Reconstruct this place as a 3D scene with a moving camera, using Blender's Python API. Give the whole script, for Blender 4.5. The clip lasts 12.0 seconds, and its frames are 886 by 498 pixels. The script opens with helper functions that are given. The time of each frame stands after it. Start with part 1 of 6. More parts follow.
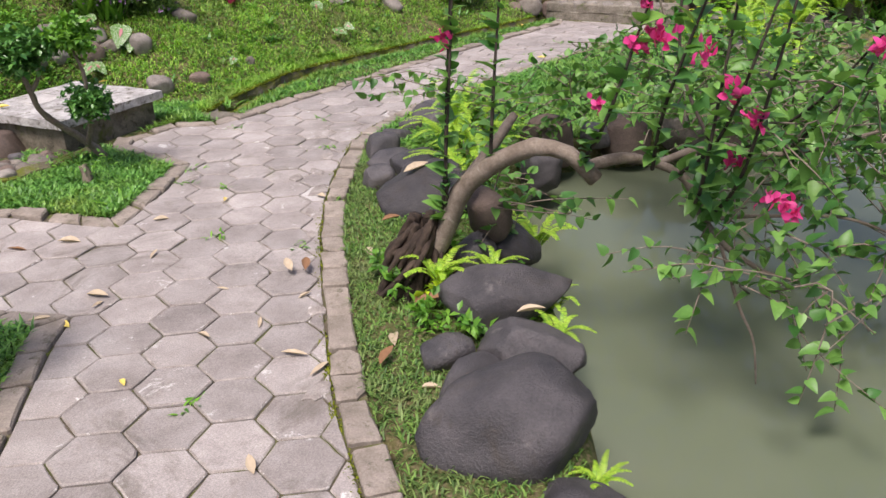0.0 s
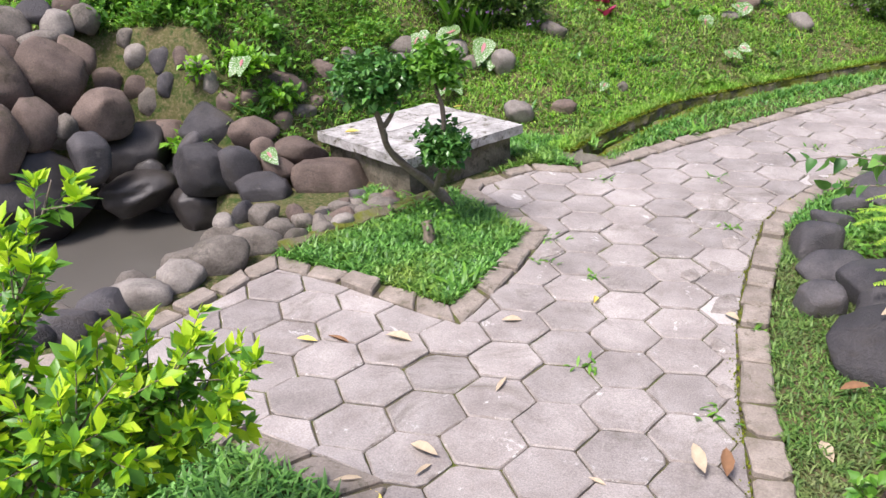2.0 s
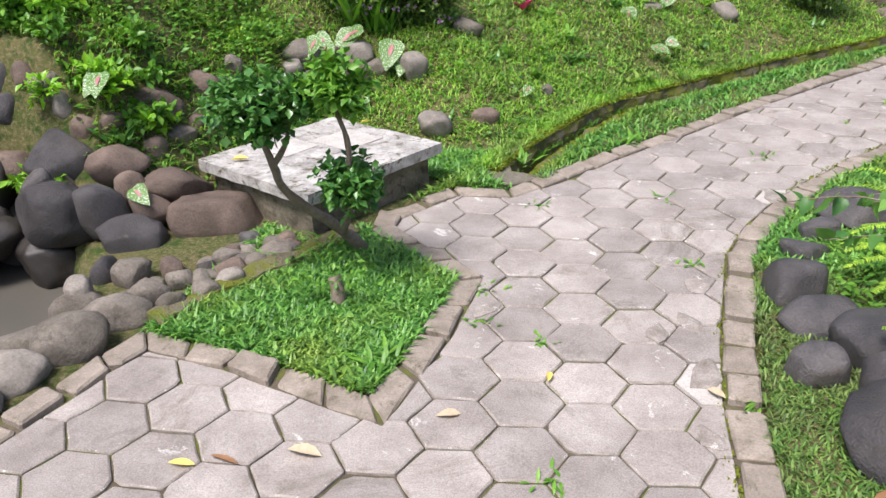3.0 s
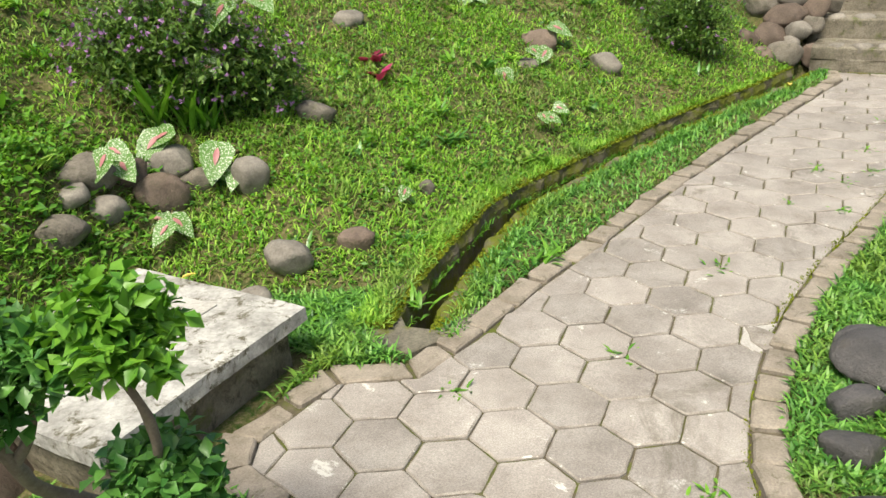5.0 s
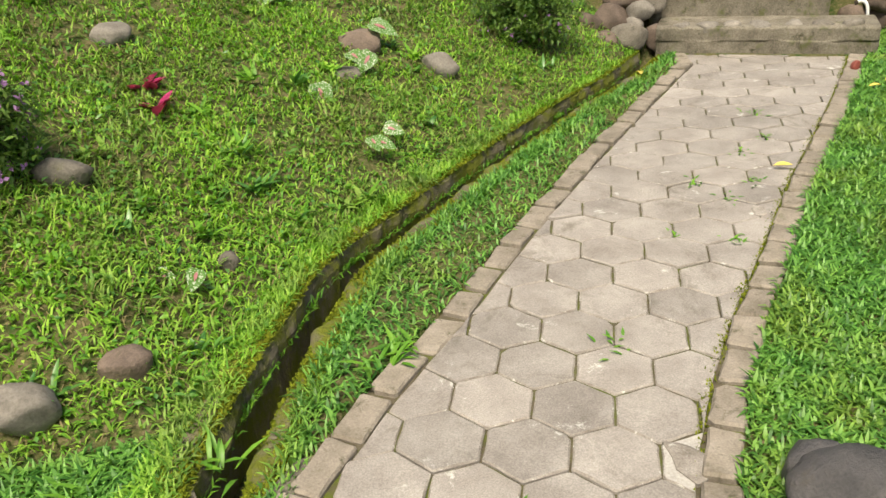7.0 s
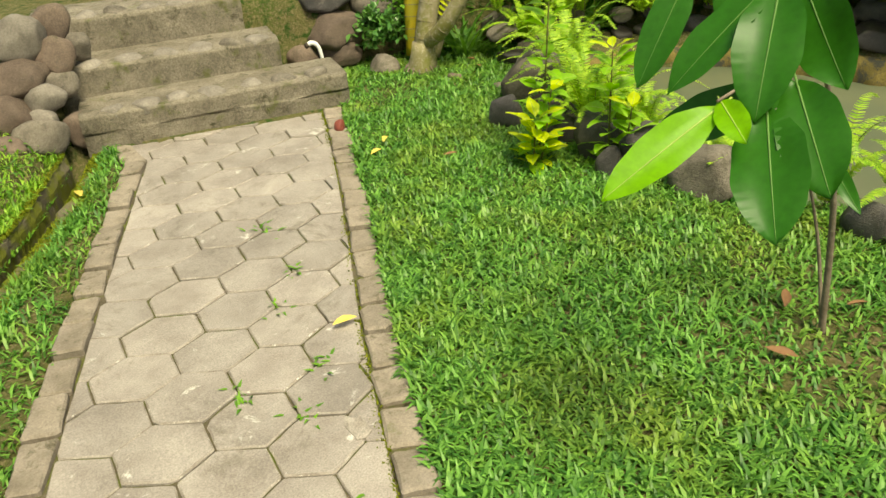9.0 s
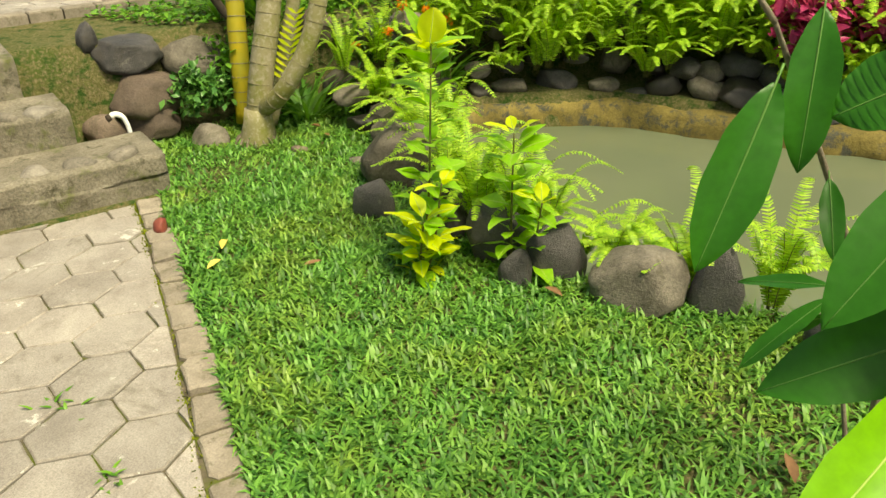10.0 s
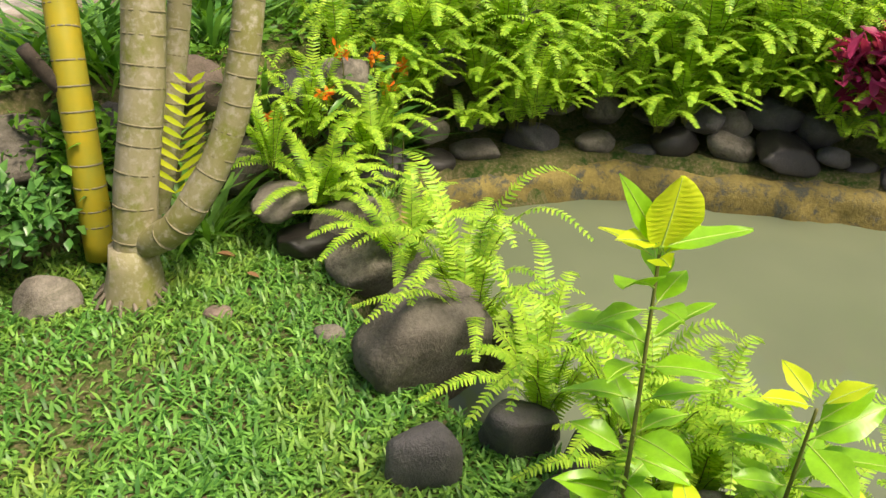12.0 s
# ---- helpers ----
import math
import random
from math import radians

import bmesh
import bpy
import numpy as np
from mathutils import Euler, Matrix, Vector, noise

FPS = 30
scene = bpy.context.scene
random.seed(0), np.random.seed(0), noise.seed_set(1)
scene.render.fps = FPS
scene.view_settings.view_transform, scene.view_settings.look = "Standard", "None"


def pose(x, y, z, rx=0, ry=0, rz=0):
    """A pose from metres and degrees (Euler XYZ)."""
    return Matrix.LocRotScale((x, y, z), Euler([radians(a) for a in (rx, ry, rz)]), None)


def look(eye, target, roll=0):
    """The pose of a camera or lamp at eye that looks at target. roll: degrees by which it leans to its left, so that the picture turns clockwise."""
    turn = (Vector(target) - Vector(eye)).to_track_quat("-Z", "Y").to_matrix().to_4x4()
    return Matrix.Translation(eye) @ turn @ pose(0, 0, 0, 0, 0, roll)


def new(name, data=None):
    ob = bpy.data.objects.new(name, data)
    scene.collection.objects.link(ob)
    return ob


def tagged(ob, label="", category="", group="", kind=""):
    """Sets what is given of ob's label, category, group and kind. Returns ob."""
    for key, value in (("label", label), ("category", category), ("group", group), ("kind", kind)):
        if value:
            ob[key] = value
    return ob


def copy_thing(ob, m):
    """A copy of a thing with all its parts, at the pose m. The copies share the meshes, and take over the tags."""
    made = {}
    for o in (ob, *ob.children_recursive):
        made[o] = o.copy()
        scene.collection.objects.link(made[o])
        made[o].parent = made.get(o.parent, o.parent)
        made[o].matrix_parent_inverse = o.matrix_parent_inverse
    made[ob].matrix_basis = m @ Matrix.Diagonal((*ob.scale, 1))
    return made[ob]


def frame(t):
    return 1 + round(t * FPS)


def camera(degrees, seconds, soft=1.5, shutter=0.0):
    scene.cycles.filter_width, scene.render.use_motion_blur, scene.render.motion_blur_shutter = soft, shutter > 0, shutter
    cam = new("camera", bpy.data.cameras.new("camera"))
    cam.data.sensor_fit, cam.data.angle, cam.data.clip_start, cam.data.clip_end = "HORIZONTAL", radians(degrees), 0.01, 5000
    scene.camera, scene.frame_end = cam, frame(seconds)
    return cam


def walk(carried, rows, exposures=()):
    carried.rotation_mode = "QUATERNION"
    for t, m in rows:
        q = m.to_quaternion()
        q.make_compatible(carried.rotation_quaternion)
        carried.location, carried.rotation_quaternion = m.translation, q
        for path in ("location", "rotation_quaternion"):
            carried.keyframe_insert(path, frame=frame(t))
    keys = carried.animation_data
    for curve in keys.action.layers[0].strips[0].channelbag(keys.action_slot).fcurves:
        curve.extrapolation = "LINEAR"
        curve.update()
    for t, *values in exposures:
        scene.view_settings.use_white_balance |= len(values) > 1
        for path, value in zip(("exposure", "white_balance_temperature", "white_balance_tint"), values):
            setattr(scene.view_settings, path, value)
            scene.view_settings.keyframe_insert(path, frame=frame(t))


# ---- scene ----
cam = camera(58.0, 12.0)
METRES, EYE, TILT, LEAN, TURN = 9.1, 1.5, 0.0, 0.0, 0.0
SKY_STRENGTH, SUN_STRENGTH = 0.085, 2.5
EXPOSURES = [(0.0, 0.93, 6400, 20), (0.6, 1.12, 6250, 22), (1.5, 1.22, 6150, 21), (3.5, 1.12, 6350, 12), (5.5, 1.12, 7200, 2), (7.5, 0.98, 7650, 5), (9.5, 1.06, 9000, -7), (10.5, 1.27, 8950, -3), (11.4, 1.34, 8400, 3), (12.0, 1.29, 7700, 8)]
ROWS = [
    (0.0, 0.0, 0.0, 0.0, -0.49, -24.42, 1.07),
    (0.5, -0.0186, 0.0357, -0.0019, 11.08, -23.42, 2.14),
    (1.0, -0.0294, 0.0673, -0.0021, 18.47, -24.13, 1.7),
    (1.5, -0.0469, 0.1005, 0.0003, 21.33, -24.03, 1.9),
    (2.0, -0.0635, 0.1311, -0.0, 22.56, -24.12, 2.3),
    (2.5, -0.0754, 0.1673, 0.0008, 22.01, -24.31, 2.56),
    (3.0, -0.0925, 0.2042, -0.0023, 15.76, -25.38, 2.24),
    (3.5, -0.1132, 0.2357, 0.0018, 8.96, -26.34, 2.03),
    (5.5, -0.1376, 0.3777, 0.0035, 3.42, -22.8, 3.21),
    (6.0, -0.135, 0.3976, 0.0053, 6.39, -21.91, 3.55),
    (6.5, -0.1295, 0.4145, 0.0032, 3.09, -23.22, 4.22),
    (7.0, -0.1252, 0.4562, 0.0013, -8.75, -26.46, 4.15),
    (7.5, -0.1162, 0.4996, 0.0007, -18.86, -26.79, 4.09),
    (9.5, -0.0237, 0.6682, 0.0043, -57.18, -28.48, 2.63),
    (10.0, 0.0104, 0.7064, 0.0002, -62.27, -27.03, 1.25),
    (10.5, 0.0413, 0.7484, 0.0043, -65.11, -25.54, 1.06),
    (11.0, 0.0799, 0.7904, 0.0029, -67.61, -27.58, 0.66),
    (11.5, 0.1183, 0.8298, -0.0049, -75.62, -30.01, -1.31),
    (12.0, 0.1551, 0.8729, -0.0015, -77.74, -29.21, -1.63),
]
walk_rows = [(t, pose(0, 0, EYE, TILT, LEAN, TURN) @ pose(METRES * x, METRES * y, METRES * z, 90 + pitch, roll, yaw)) for t, x, y, z, yaw, pitch, roll in ROWS]
walk(cam, walk_rows, exposures=EXPOSURES)

# ---- world and light ----
SUN_UP, SUN_ROUND = radians(62), radians(200)
world = bpy.data.worlds.new("sky_world")
scene.world = world
world.use_nodes = True
wn = world.node_tree
sky = wn.nodes.new("ShaderNodeTexSky")
sky.sky_type = "NISHITA"
sky.sun_disc = False
sky.sun_elevation, sky.sun_rotation = SUN_UP, SUN_ROUND
sky.air_density, sky.dust_density, sky.ozone_density = 1.0, 4.0, 1.0
wn.links.new(sky.outputs[0], wn.nodes["Background"].inputs[0])
wn.nodes["Background"].inputs[1].default_value = SKY_STRENGTH
sun = new("sun", bpy.data.lights.new("sun", "SUN"))
sun.data.energy, sun.data.angle, sun.data.color = SUN_STRENGTH, radians(20), (1.0, 0.95, 0.88)
sun.matrix_world = look((0, 0, 0), (-math.sin(SUN_ROUND) * math.cos(SUN_UP), -math.cos(SUN_ROUND) * math.cos(SUN_UP), -math.sin(SUN_UP)))


# ---- materials ----
def mix_rgb(nt, fac, a, b, mode="MIX"):
    n = nt.nodes.new("ShaderNodeMix")
    n.data_type, n.blend_type = "RGBA", mode
    for sock, v in ((n.inputs[0], fac), (n.inputs[6], a), (n.inputs[7], b)):
        if isinstance(v, (int, float)):
            sock.default_value = v
        elif isinstance(v, tuple):
            sock.default_value = (*v, 1) if len(v) == 3 else v
        else:
            nt.links.new(v, sock)
    return n.outputs[2]


def noise_node(nt, scale, detail=5.0, rough=0.6, warp=0.0):
    co = nt.nodes.new("ShaderNodeTexCoord")
    geo = nt.nodes.new("ShaderNodeNewGeometry")
    n = nt.nodes.new("ShaderNodeTexNoise")
    n.inputs["Scale"].default_value, n.inputs["Detail"].default_value = scale, detail
    n.inputs["Roughness"].default_value, n.inputs["Distortion"].default_value = rough, warp
    nt.links.new(geo.outputs["Position"], n.inputs["Vector"])
    nt.nodes.remove(co)
    return n.outputs["Fac"]


def ramp(nt, value, lo, hi):
    n = nt.nodes.new("ShaderNodeMapRange")
    n.inputs[1].default_value, n.inputs[2].default_value = lo, hi
    nt.links.new(value, n.inputs[0])
    return n.outputs[0]


def start(name, rough=0.8, spec=0.3):
    m = bpy.data.materials.new(name)
    m.use_nodes = True
    nt = m.node_tree
    b = nt.nodes["Principled BSDF"]
    b.inputs["Roughness"].default_value = rough
    b.inputs["Specular IOR Level"].default_value = spec
    return m, nt, b


def bump(nt, b, value, strength, dist):
    n = nt.nodes.new("ShaderNodeBump")
    n.inputs["Strength"].default_value, n.inputs["Distance"].default_value = strength, dist
    nt.links.new(value, n.inputs["Height"])
    nt.links.new(n.outputs[0], b.inputs["Normal"])


def stone_mat(name, c1, c2, blotch=None, blotch_at=(0.58, 0.68), scale=6.0, grain=90.0, rough=0.8, bump_d=0.004, moss=None, moss_at=(0.55, 0.7), vary=0.35, spec=0.3, stain=None, relief=24.0, grit=0.35):
    """Mineral surface: two tones, grain, pale blotches, moss that grows in patches, and a shift from piece to piece."""
    m, nt, b = start(name, rough, spec)
    big, fine = noise_node(nt, scale, 6, 0.65), noise_node(nt, grain, 3, 0.7)
    col = mix_rgb(nt, ramp(nt, big, 0.3, 0.7), c1, c2)
    col = mix_rgb(nt, grit, col, mix_rgb(nt, ramp(nt, fine, 0.3, 0.7), (0.25, 0.25, 0.25), (0.85, 0.85, 0.85)), "OVERLAY")
    if blotch:
        col = mix_rgb(nt, ramp(nt, noise_node(nt, scale * 1.7, 8, 0.75, 0.4), *blotch_at), col, blotch)
    if stain:
        col = mix_rgb(nt, ramp(nt, noise_node(nt, scale * 0.55, 9, 0.8, 0.8), 0.54, 0.72), col, stain)
    if vary:
        info = nt.nodes.new("ShaderNodeObjectInfo")
        geo = nt.nodes.new("ShaderNodeNewGeometry")
        add = nt.nodes.new("ShaderNodeMath")
        add.operation = "ADD"
        nt.links.new(info.outputs["Random"], add.inputs[0])
        nt.links.new(geo.outputs["Random Per Island"], add.inputs[1])
        hsv = nt.nodes.new("ShaderNodeHueSaturation")
        val = ramp(nt, add.outputs[0], 0.0, 2.0)
        mul = nt.nodes.new("ShaderNodeMapRange")
        mul.inputs[3].default_value, mul.inputs[4].default_value = 1 - vary, 1 + vary
        nt.links.new(val, mul.inputs[0])
        nt.links.new(mul.outputs[0], hsv.inputs["Value"])
        nt.links.new(col, hsv.inputs["Color"])
        col = hsv.outputs[0]
    if moss:
        col = mix_rgb(nt, ramp(nt, noise_node(nt, 5.0, 8, 0.75), *moss_at), col, moss)
    nt.links.new(col, b.inputs["Base Color"])
    r = nt.nodes.new("ShaderNodeMapRange")
    r.inputs[3].default_value, r.inputs[4].default_value = rough - 0.12, min(1, rough + 0.12)
    nt.links.new(big, r.inputs[0])
    nt.links.new(r.outputs[0], b.inputs["Roughness"])
    mixh = mix_rgb(nt, 0.45, fine, noise_node(nt, relief, 6, 0.7))
    bump(nt, b, mixh, 0.85, bump_d)
    return m


def leaf_mat(name, c1, c2, through_=0.35, rough=0.42, spec=0.4, spots=None, patch=None):
    """Leaf: colour shifts from leaf to leaf and along a fine mottling; part of the light passes through."""
    m, nt, b = start(name, rough, spec)
    geo = nt.nodes.new("ShaderNodeNewGeometry")
    col = mix_rgb(nt, geo.outputs["Random Per Island"], c1, c2)
    col = mix_rgb(nt, 0.25, col, mix_rgb(nt, ramp(nt, noise_node(nt, 55, 3), 0.3, 0.7), (0.3, 0.3, 0.3), (0.75, 0.75, 0.75)), "OVERLAY")
    if patch:
        col = mix_rgb(nt, ramp(nt, noise_node(nt, 2.2, 6, 0.7), 0.46, 0.66), col, mix_rgb(nt, geo.outputs["Random Per Island"], *patch))
    if spots:
        col = mix_rgb(nt, ramp(nt, noise_node(nt, 130, 1), 0.56, 0.6), col, spots)
    nt.links.new(col, b.inputs["Base Color"])
    tr = nt.nodes.new("ShaderNodeBsdfTranslucent")
    nt.links.new(mix_rgb(nt, 0.5, col, (0.9, 1.0, 0.25), "MULTIPLY"), tr.inputs["Color"])
    mx = nt.nodes.new("ShaderNodeMixShader")
    mx.inputs[0].default_value = through_
    nt.links.new(b.outputs[0], mx.inputs[1])
    nt.links.new(tr.outputs[0], mx.inputs[2])
    nt.links.new(mx.outputs[0], nt.nodes["Material Output"].inputs[0])
    return m


def soil_mat():
    m, nt, b = start("soil", 0.95, 0.15)
    col = mix_rgb(nt, ramp(nt, noise_node(nt, 3.5, 8, 0.7), 0.35, 0.65), (0.055, 0.085, 0.018), (0.135, 0.115, 0.05))
    col = mix_rgb(nt, ramp(nt, noise_node(nt, 60, 4), 0.45, 0.7), col, (0.20, 0.155, 0.095))
    col = mix_rgb(nt, ramp(nt, noise_node(nt, 14, 6, 0.7), 0.5, 0.62), col, (0.03, 0.065, 0.012))
    nt.links.new(col, b.inputs["Base Color"])
    bump(nt, b, noise_node(nt, 45, 6, 0.7), 0.9, 0.02)
    return m


def water_mat(name="pond_water", c1=(0.106, 0.126, 0.080), c2=(0.132, 0.150, 0.097)):
    m, nt, b = start(name, 0.05, 0.5)
    col = mix_rgb(nt, ramp(nt, noise_node(nt, 0.8, 3), 0.3, 0.7), c1, c2)
    nt.links.new(col, b.inputs["Base Color"])
    b.inputs["IOR"].default_value = 1.33
    bump(nt, b, noise_node(nt, 9, 2, 0.4), 0.12, 0.01)
    return m


def plain_mat(name, c1, c2, rough=0.6, scale=25, bump_d=0.002, metal=0.0):
    m, nt, b = start(name, rough)
    b.inputs["Metallic"].default_value = metal
    col = mix_rgb(nt, ramp(nt, noise_node(nt, scale, 5, 0.65), 0.3, 0.7), c1, c2)
    nt.links.new(col, b.inputs["Base Color"])
    bump(nt, b, noise_node(nt, scale * 3, 4), 0.5, bump_d)
    return m


MOSS = (0.075, 0.095, 0.012)
M_PAVER = stone_mat("paver_concrete", (0.185, 0.161, 0.144), (0.345, 0.314, 0.288), (0.52, 0.50, 0.465), (0.615, 0.665), 3.4, 190, 0.75, 0.005, None, vary=0.30, spec=0.35, stain=(0.10, 0.085, 0.062), relief=45.0, grit=0.5)
M_EDGE = stone_mat("worn_paver_edge", (0.16, 0.135, 0.115), (0.33, 0.30, 0.27), (0.52, 0.50, 0.46), (0.58, 0.64), 14, 200, 0.92, 0.003, None, vary=0.2, grit=0.5)
M_PALE = stone_mat("paver_pale", (0.30, 0.28, 0.255), (0.43, 0.405, 0.375), None, scale=6, grain=120, rough=0.85, bump_d=0.002, vary=0.1)
M_KERB = stone_mat("kerb_concrete", (0.16, 0.135, 0.105), (0.29, 0.25, 0.21), (0.09, 0.08, 0.05), (0.55, 0.68), 9, 140, 0.9, 0.004, MOSS, (0.60, 0.74), 0.2)
M_PATCH = stone_mat("cement_patch", (0.33, 0.31, 0.285), (0.46, 0.44, 0.41), (0.22, 0.2, 0.17), (0.6, 0.7), 14, 90, 0.85, 0.003, None, vary=0)
M_JOINT = stone_mat("joint_dirt", (0.06, 0.05, 0.03), (0.12, 0.10, 0.07), None, scale=9, grain=70, rough=0.95, bump_d=0.01, moss=(0.085, 0.105, 0.015), moss_at=(0.47, 0.6), vary=0)
M_MOSSY = stone_mat("mossy_concrete", (0.10, 0.085, 0.055), (0.18, 0.16, 0.11), None, scale=7, grain=90, rough=0.95, bump_d=0.02, moss=(0.115, 0.13, 0.013), moss_at=(0.42, 0.54), vary=0)
M_SLAB = stone_mat("weathered_slab", (0.19, 0.182, 0.167), (0.48, 0.465, 0.44), (0.10, 0.09, 0.06), (0.54, 0.62), 9, 60, 0.9, 0.006, None, vary=0, stain=(0.15, 0.135, 0.105))
M_STEP = stone_mat("worn_step_cement", (0.115, 0.10, 0.075), (0.25, 0.222, 0.178), (0.065, 0.06, 0.035), (0.54, 0.66), 6, 80, 0.9, 0.016, MOSS, (0.57, 0.70), 0.05, grit=0.55)
M_APRON = stone_mat("stained_cement", (0.075, 0.066, 0.05), (0.17, 0.155, 0.12), (0.26, 0.24, 0.2), (0.6, 0.7), 8, 90, 0.92, 0.008, (0.10, 0.115, 0.012), (0.54, 0.62), 0, grit=0.5)
M_CEMENT = stone_mat("rough_cement", (0.085, 0.073, 0.05), (0.20, 0.175, 0.13), (0.045, 0.04, 0.025), (0.52, 0.66), 8, 60, 0.92, 0.012, MOSS, (0.54, 0.66), 0.05)
M_WALLBAND = stone_mat("stained_pond_wall", (0.12, 0.095, 0.030), (0.25, 0.19, 0.06), (0.07, 0.07, 0.055), (0.50, 0.60), 6, 60, 0.85, 0.012, (0.06, 0.065, 0.015), (0.60, 0.75), 0)
M_ROCK_DARK = stone_mat("river_stone_dark", (0.030, 0.029, 0.031), (0.098, 0.090, 0.090), (0.19, 0.175, 0.16), (0.61, 0.74), 6, 120, 0.6, 0.014, None, vary=0.45, spec=0.35, stain=(0.058, 0.047, 0.034), relief=11.0, grit=0.4)
M_ROCK_BROWN = stone_mat("river_stone_brown", (0.085, 0.062, 0.050), (0.175, 0.132, 0.106), (0.06, 0.052, 0.045), (0.58, 0.72), 7, 110, 0.75, 0.012, None, vary=0.4, stain=(0.06, 0.055, 0.03), relief=11.0, grit=0.4)
M_ROCK_GREY = stone_mat("river_stone_grey", (0.085, 0.074, 0.060), (0.195, 0.172, 0.145), (0.06, 0.054, 0.044), (0.55, 0.70), 8, 90, 0.85, 0.012, MOSS, (0.62, 0.74), 0.4, stain=(0.05, 0.05, 0.025), relief=11.0, grit=0.4)
M_ROCK_WET = stone_mat("wet_stone", (0.012, 0.010, 0.009), (0.040, 0.034, 0.029), None, scale=7, grain=90, rough=0.5, bump_d=0.005, vary=0.3, spec=0.5)
M_ROCK_PALE = stone_mat("pale_stone", (0.13, 0.115, 0.098), (0.26, 0.235, 0.205), (0.13, 0.115, 0.09), (0.6, 0.74), 9, 90, 0.85, 0.007, None, vary=0.25)
M_SOIL, M_WATER, M_BASIN = soil_mat(), water_mat(), water_mat("basin_water", (0.085, 0.080, 0.068), (0.11, 0.102, 0.088))
M_GRASS = leaf_mat("grass_blade", (0.035, 0.14, 0.022), (0.21, 0.46, 0.085), 0.34, 0.45, 0.4, patch=((0.06, 0.15, 0.02), (0.30, 0.44, 0.07)))
M_GRASS_HILL = leaf_mat("hill_grass_blade", (0.11, 0.31, 0.03), (0.40, 0.64, 0.09), 0.40, 0.5, 0.3, patch=((0.08, 0.17, 0.03), (0.30, 0.40, 0.11)))
M_VERGE = leaf_mat("verge_blade", (0.05, 0.13, 0.025), (0.20, 0.34, 0.07), 0.3, 0.5, 0.3, patch=((0.07, 0.10, 0.03), (0.22, 0.25, 0.10)))
M_STRAW = leaf_mat("dry_grass_blade", (0.22, 0.18, 0.08), (0.33, 0.27, 0.14), 0.2, 0.7, 0.2)

# ---- mesh helpers ----
rng = np.random.default_rng(7)


def unit(v):
    return v / np.maximum(np.linalg.norm(v, axis=-1, keepdims=True), 1e-9)


def mesh_of(name, verts, faces, smooth=False):
    me = bpy.data.meshes.new(name)
    me.from_pydata([tuple(v) for v in verts], [], faces)
    if smooth:
        me.shade_smooth()
    me.update()
    return me


def mesh_arrays(name, verts, loops, sizes, smooth=False):
    """A mesh from flat arrays: corner indices and the corner count of each face."""
    me = bpy.data.meshes.new(name)
    me.vertices.add(len(verts))
    me.vertices.foreach_set("co", np.asarray(verts, np.float32).ravel())
    me.loops.add(len(loops))
    me.loops.foreach_set("vertex_index", np.asarray(loops, np.int32))
    me.polygons.add(len(sizes))
    me.polygons.foreach_set("loop_start", np.concatenate([[0], np.cumsum(sizes)[:-1]]).astype(np.int32))
    me.update(calc_edges=True)
    if smooth:
        me.shade_smooth()
    return me


def ob_of(name, me, mat=None, parent=None, m=None):
    ob = new(name, me)
    if mat and not me.materials:
        me.materials.append(mat)
    if parent:
        ob.parent = parent
    if m is not None:
        ob.matrix_basis = m
    return ob


def part(name, bm, mat, parent, label="", smooth=True):
    """One bmesh as one mesh object under a thing or a part."""
    me = bpy.data.meshes.new(name)
    bmesh.ops.recalc_face_normals(bm, faces=bm.faces)
    bm.to_mesh(me)
    bm.free()
    me.materials.append(mat)
    if smooth:
        me.shade_smooth()
    ob = new(name, me)
    ob.parent = parent
    return tagged(ob, label)


def thing(name, at, label, category, group="", kind=""):
    ob = new(name)
    ob.location = at
    return tagged(ob, label, category, group, kind)


def prism(poly, ztop, zbot, bev=0.006, drop=0.006):
    """Slab over a polygon with a chamfered upper rim: vertices and faces."""
    c = np.mean(poly, axis=0)
    n = len(poly)
    p = np.asarray(poly, float)
    q = p + (c - p) * np.minimum(0.3, bev / np.maximum(np.linalg.norm(p - c, axis=1), 1e-6))[:, None] * 1.15
    v = [(*a, zbot) for a in p] + [(*a, ztop - drop) for a in p] + [(*a, ztop) for a in q]
    f = [tuple(range(2 * n, 3 * n))]
    for k in range(n):
        l = (k + 1) % n
        f += [(k, l, n + l, n + k), (n + k, n + l, 2 * n + l, 2 * n + k)]
    return v, f


def seg_dist(P, line):
    """Distance of points to a polyline and the side they lie on (left positive)."""
    P = np.asarray(P, float)
    best, side = np.full(len(P), 1e9), np.ones(len(P))
    for a, b in zip(line[:-1], line[1:]):
        a, b = np.array(a[:2], float), np.array(b[:2], float)
        ab, ap = b - a, P - a
        t = np.clip((ap @ ab) / (ab @ ab), 0, 1)
        d = np.linalg.norm(ap - t[:, None] * ab, axis=1)
        cr = ab[0] * ap[:, 1] - ab[1] * ap[:, 0]
        near = d < best - 1e-9
        side[near], best[near] = np.sign(cr[near]), d[near]
    return best, side


def inside(P, poly):
    P = np.asarray(P, float)
    r = np.zeros(len(P), bool)
    for (x0, y0), (x1, y1) in zip(poly, poly[1:] + poly[:1]):
        if y0 != y1:
            r ^= ((y0 > P[:, 1]) != (y1 > P[:, 1])) & (P[:, 0] < (x1 - x0) * (P[:, 1] - y0) / (y1 - y0) + x0)
    return r


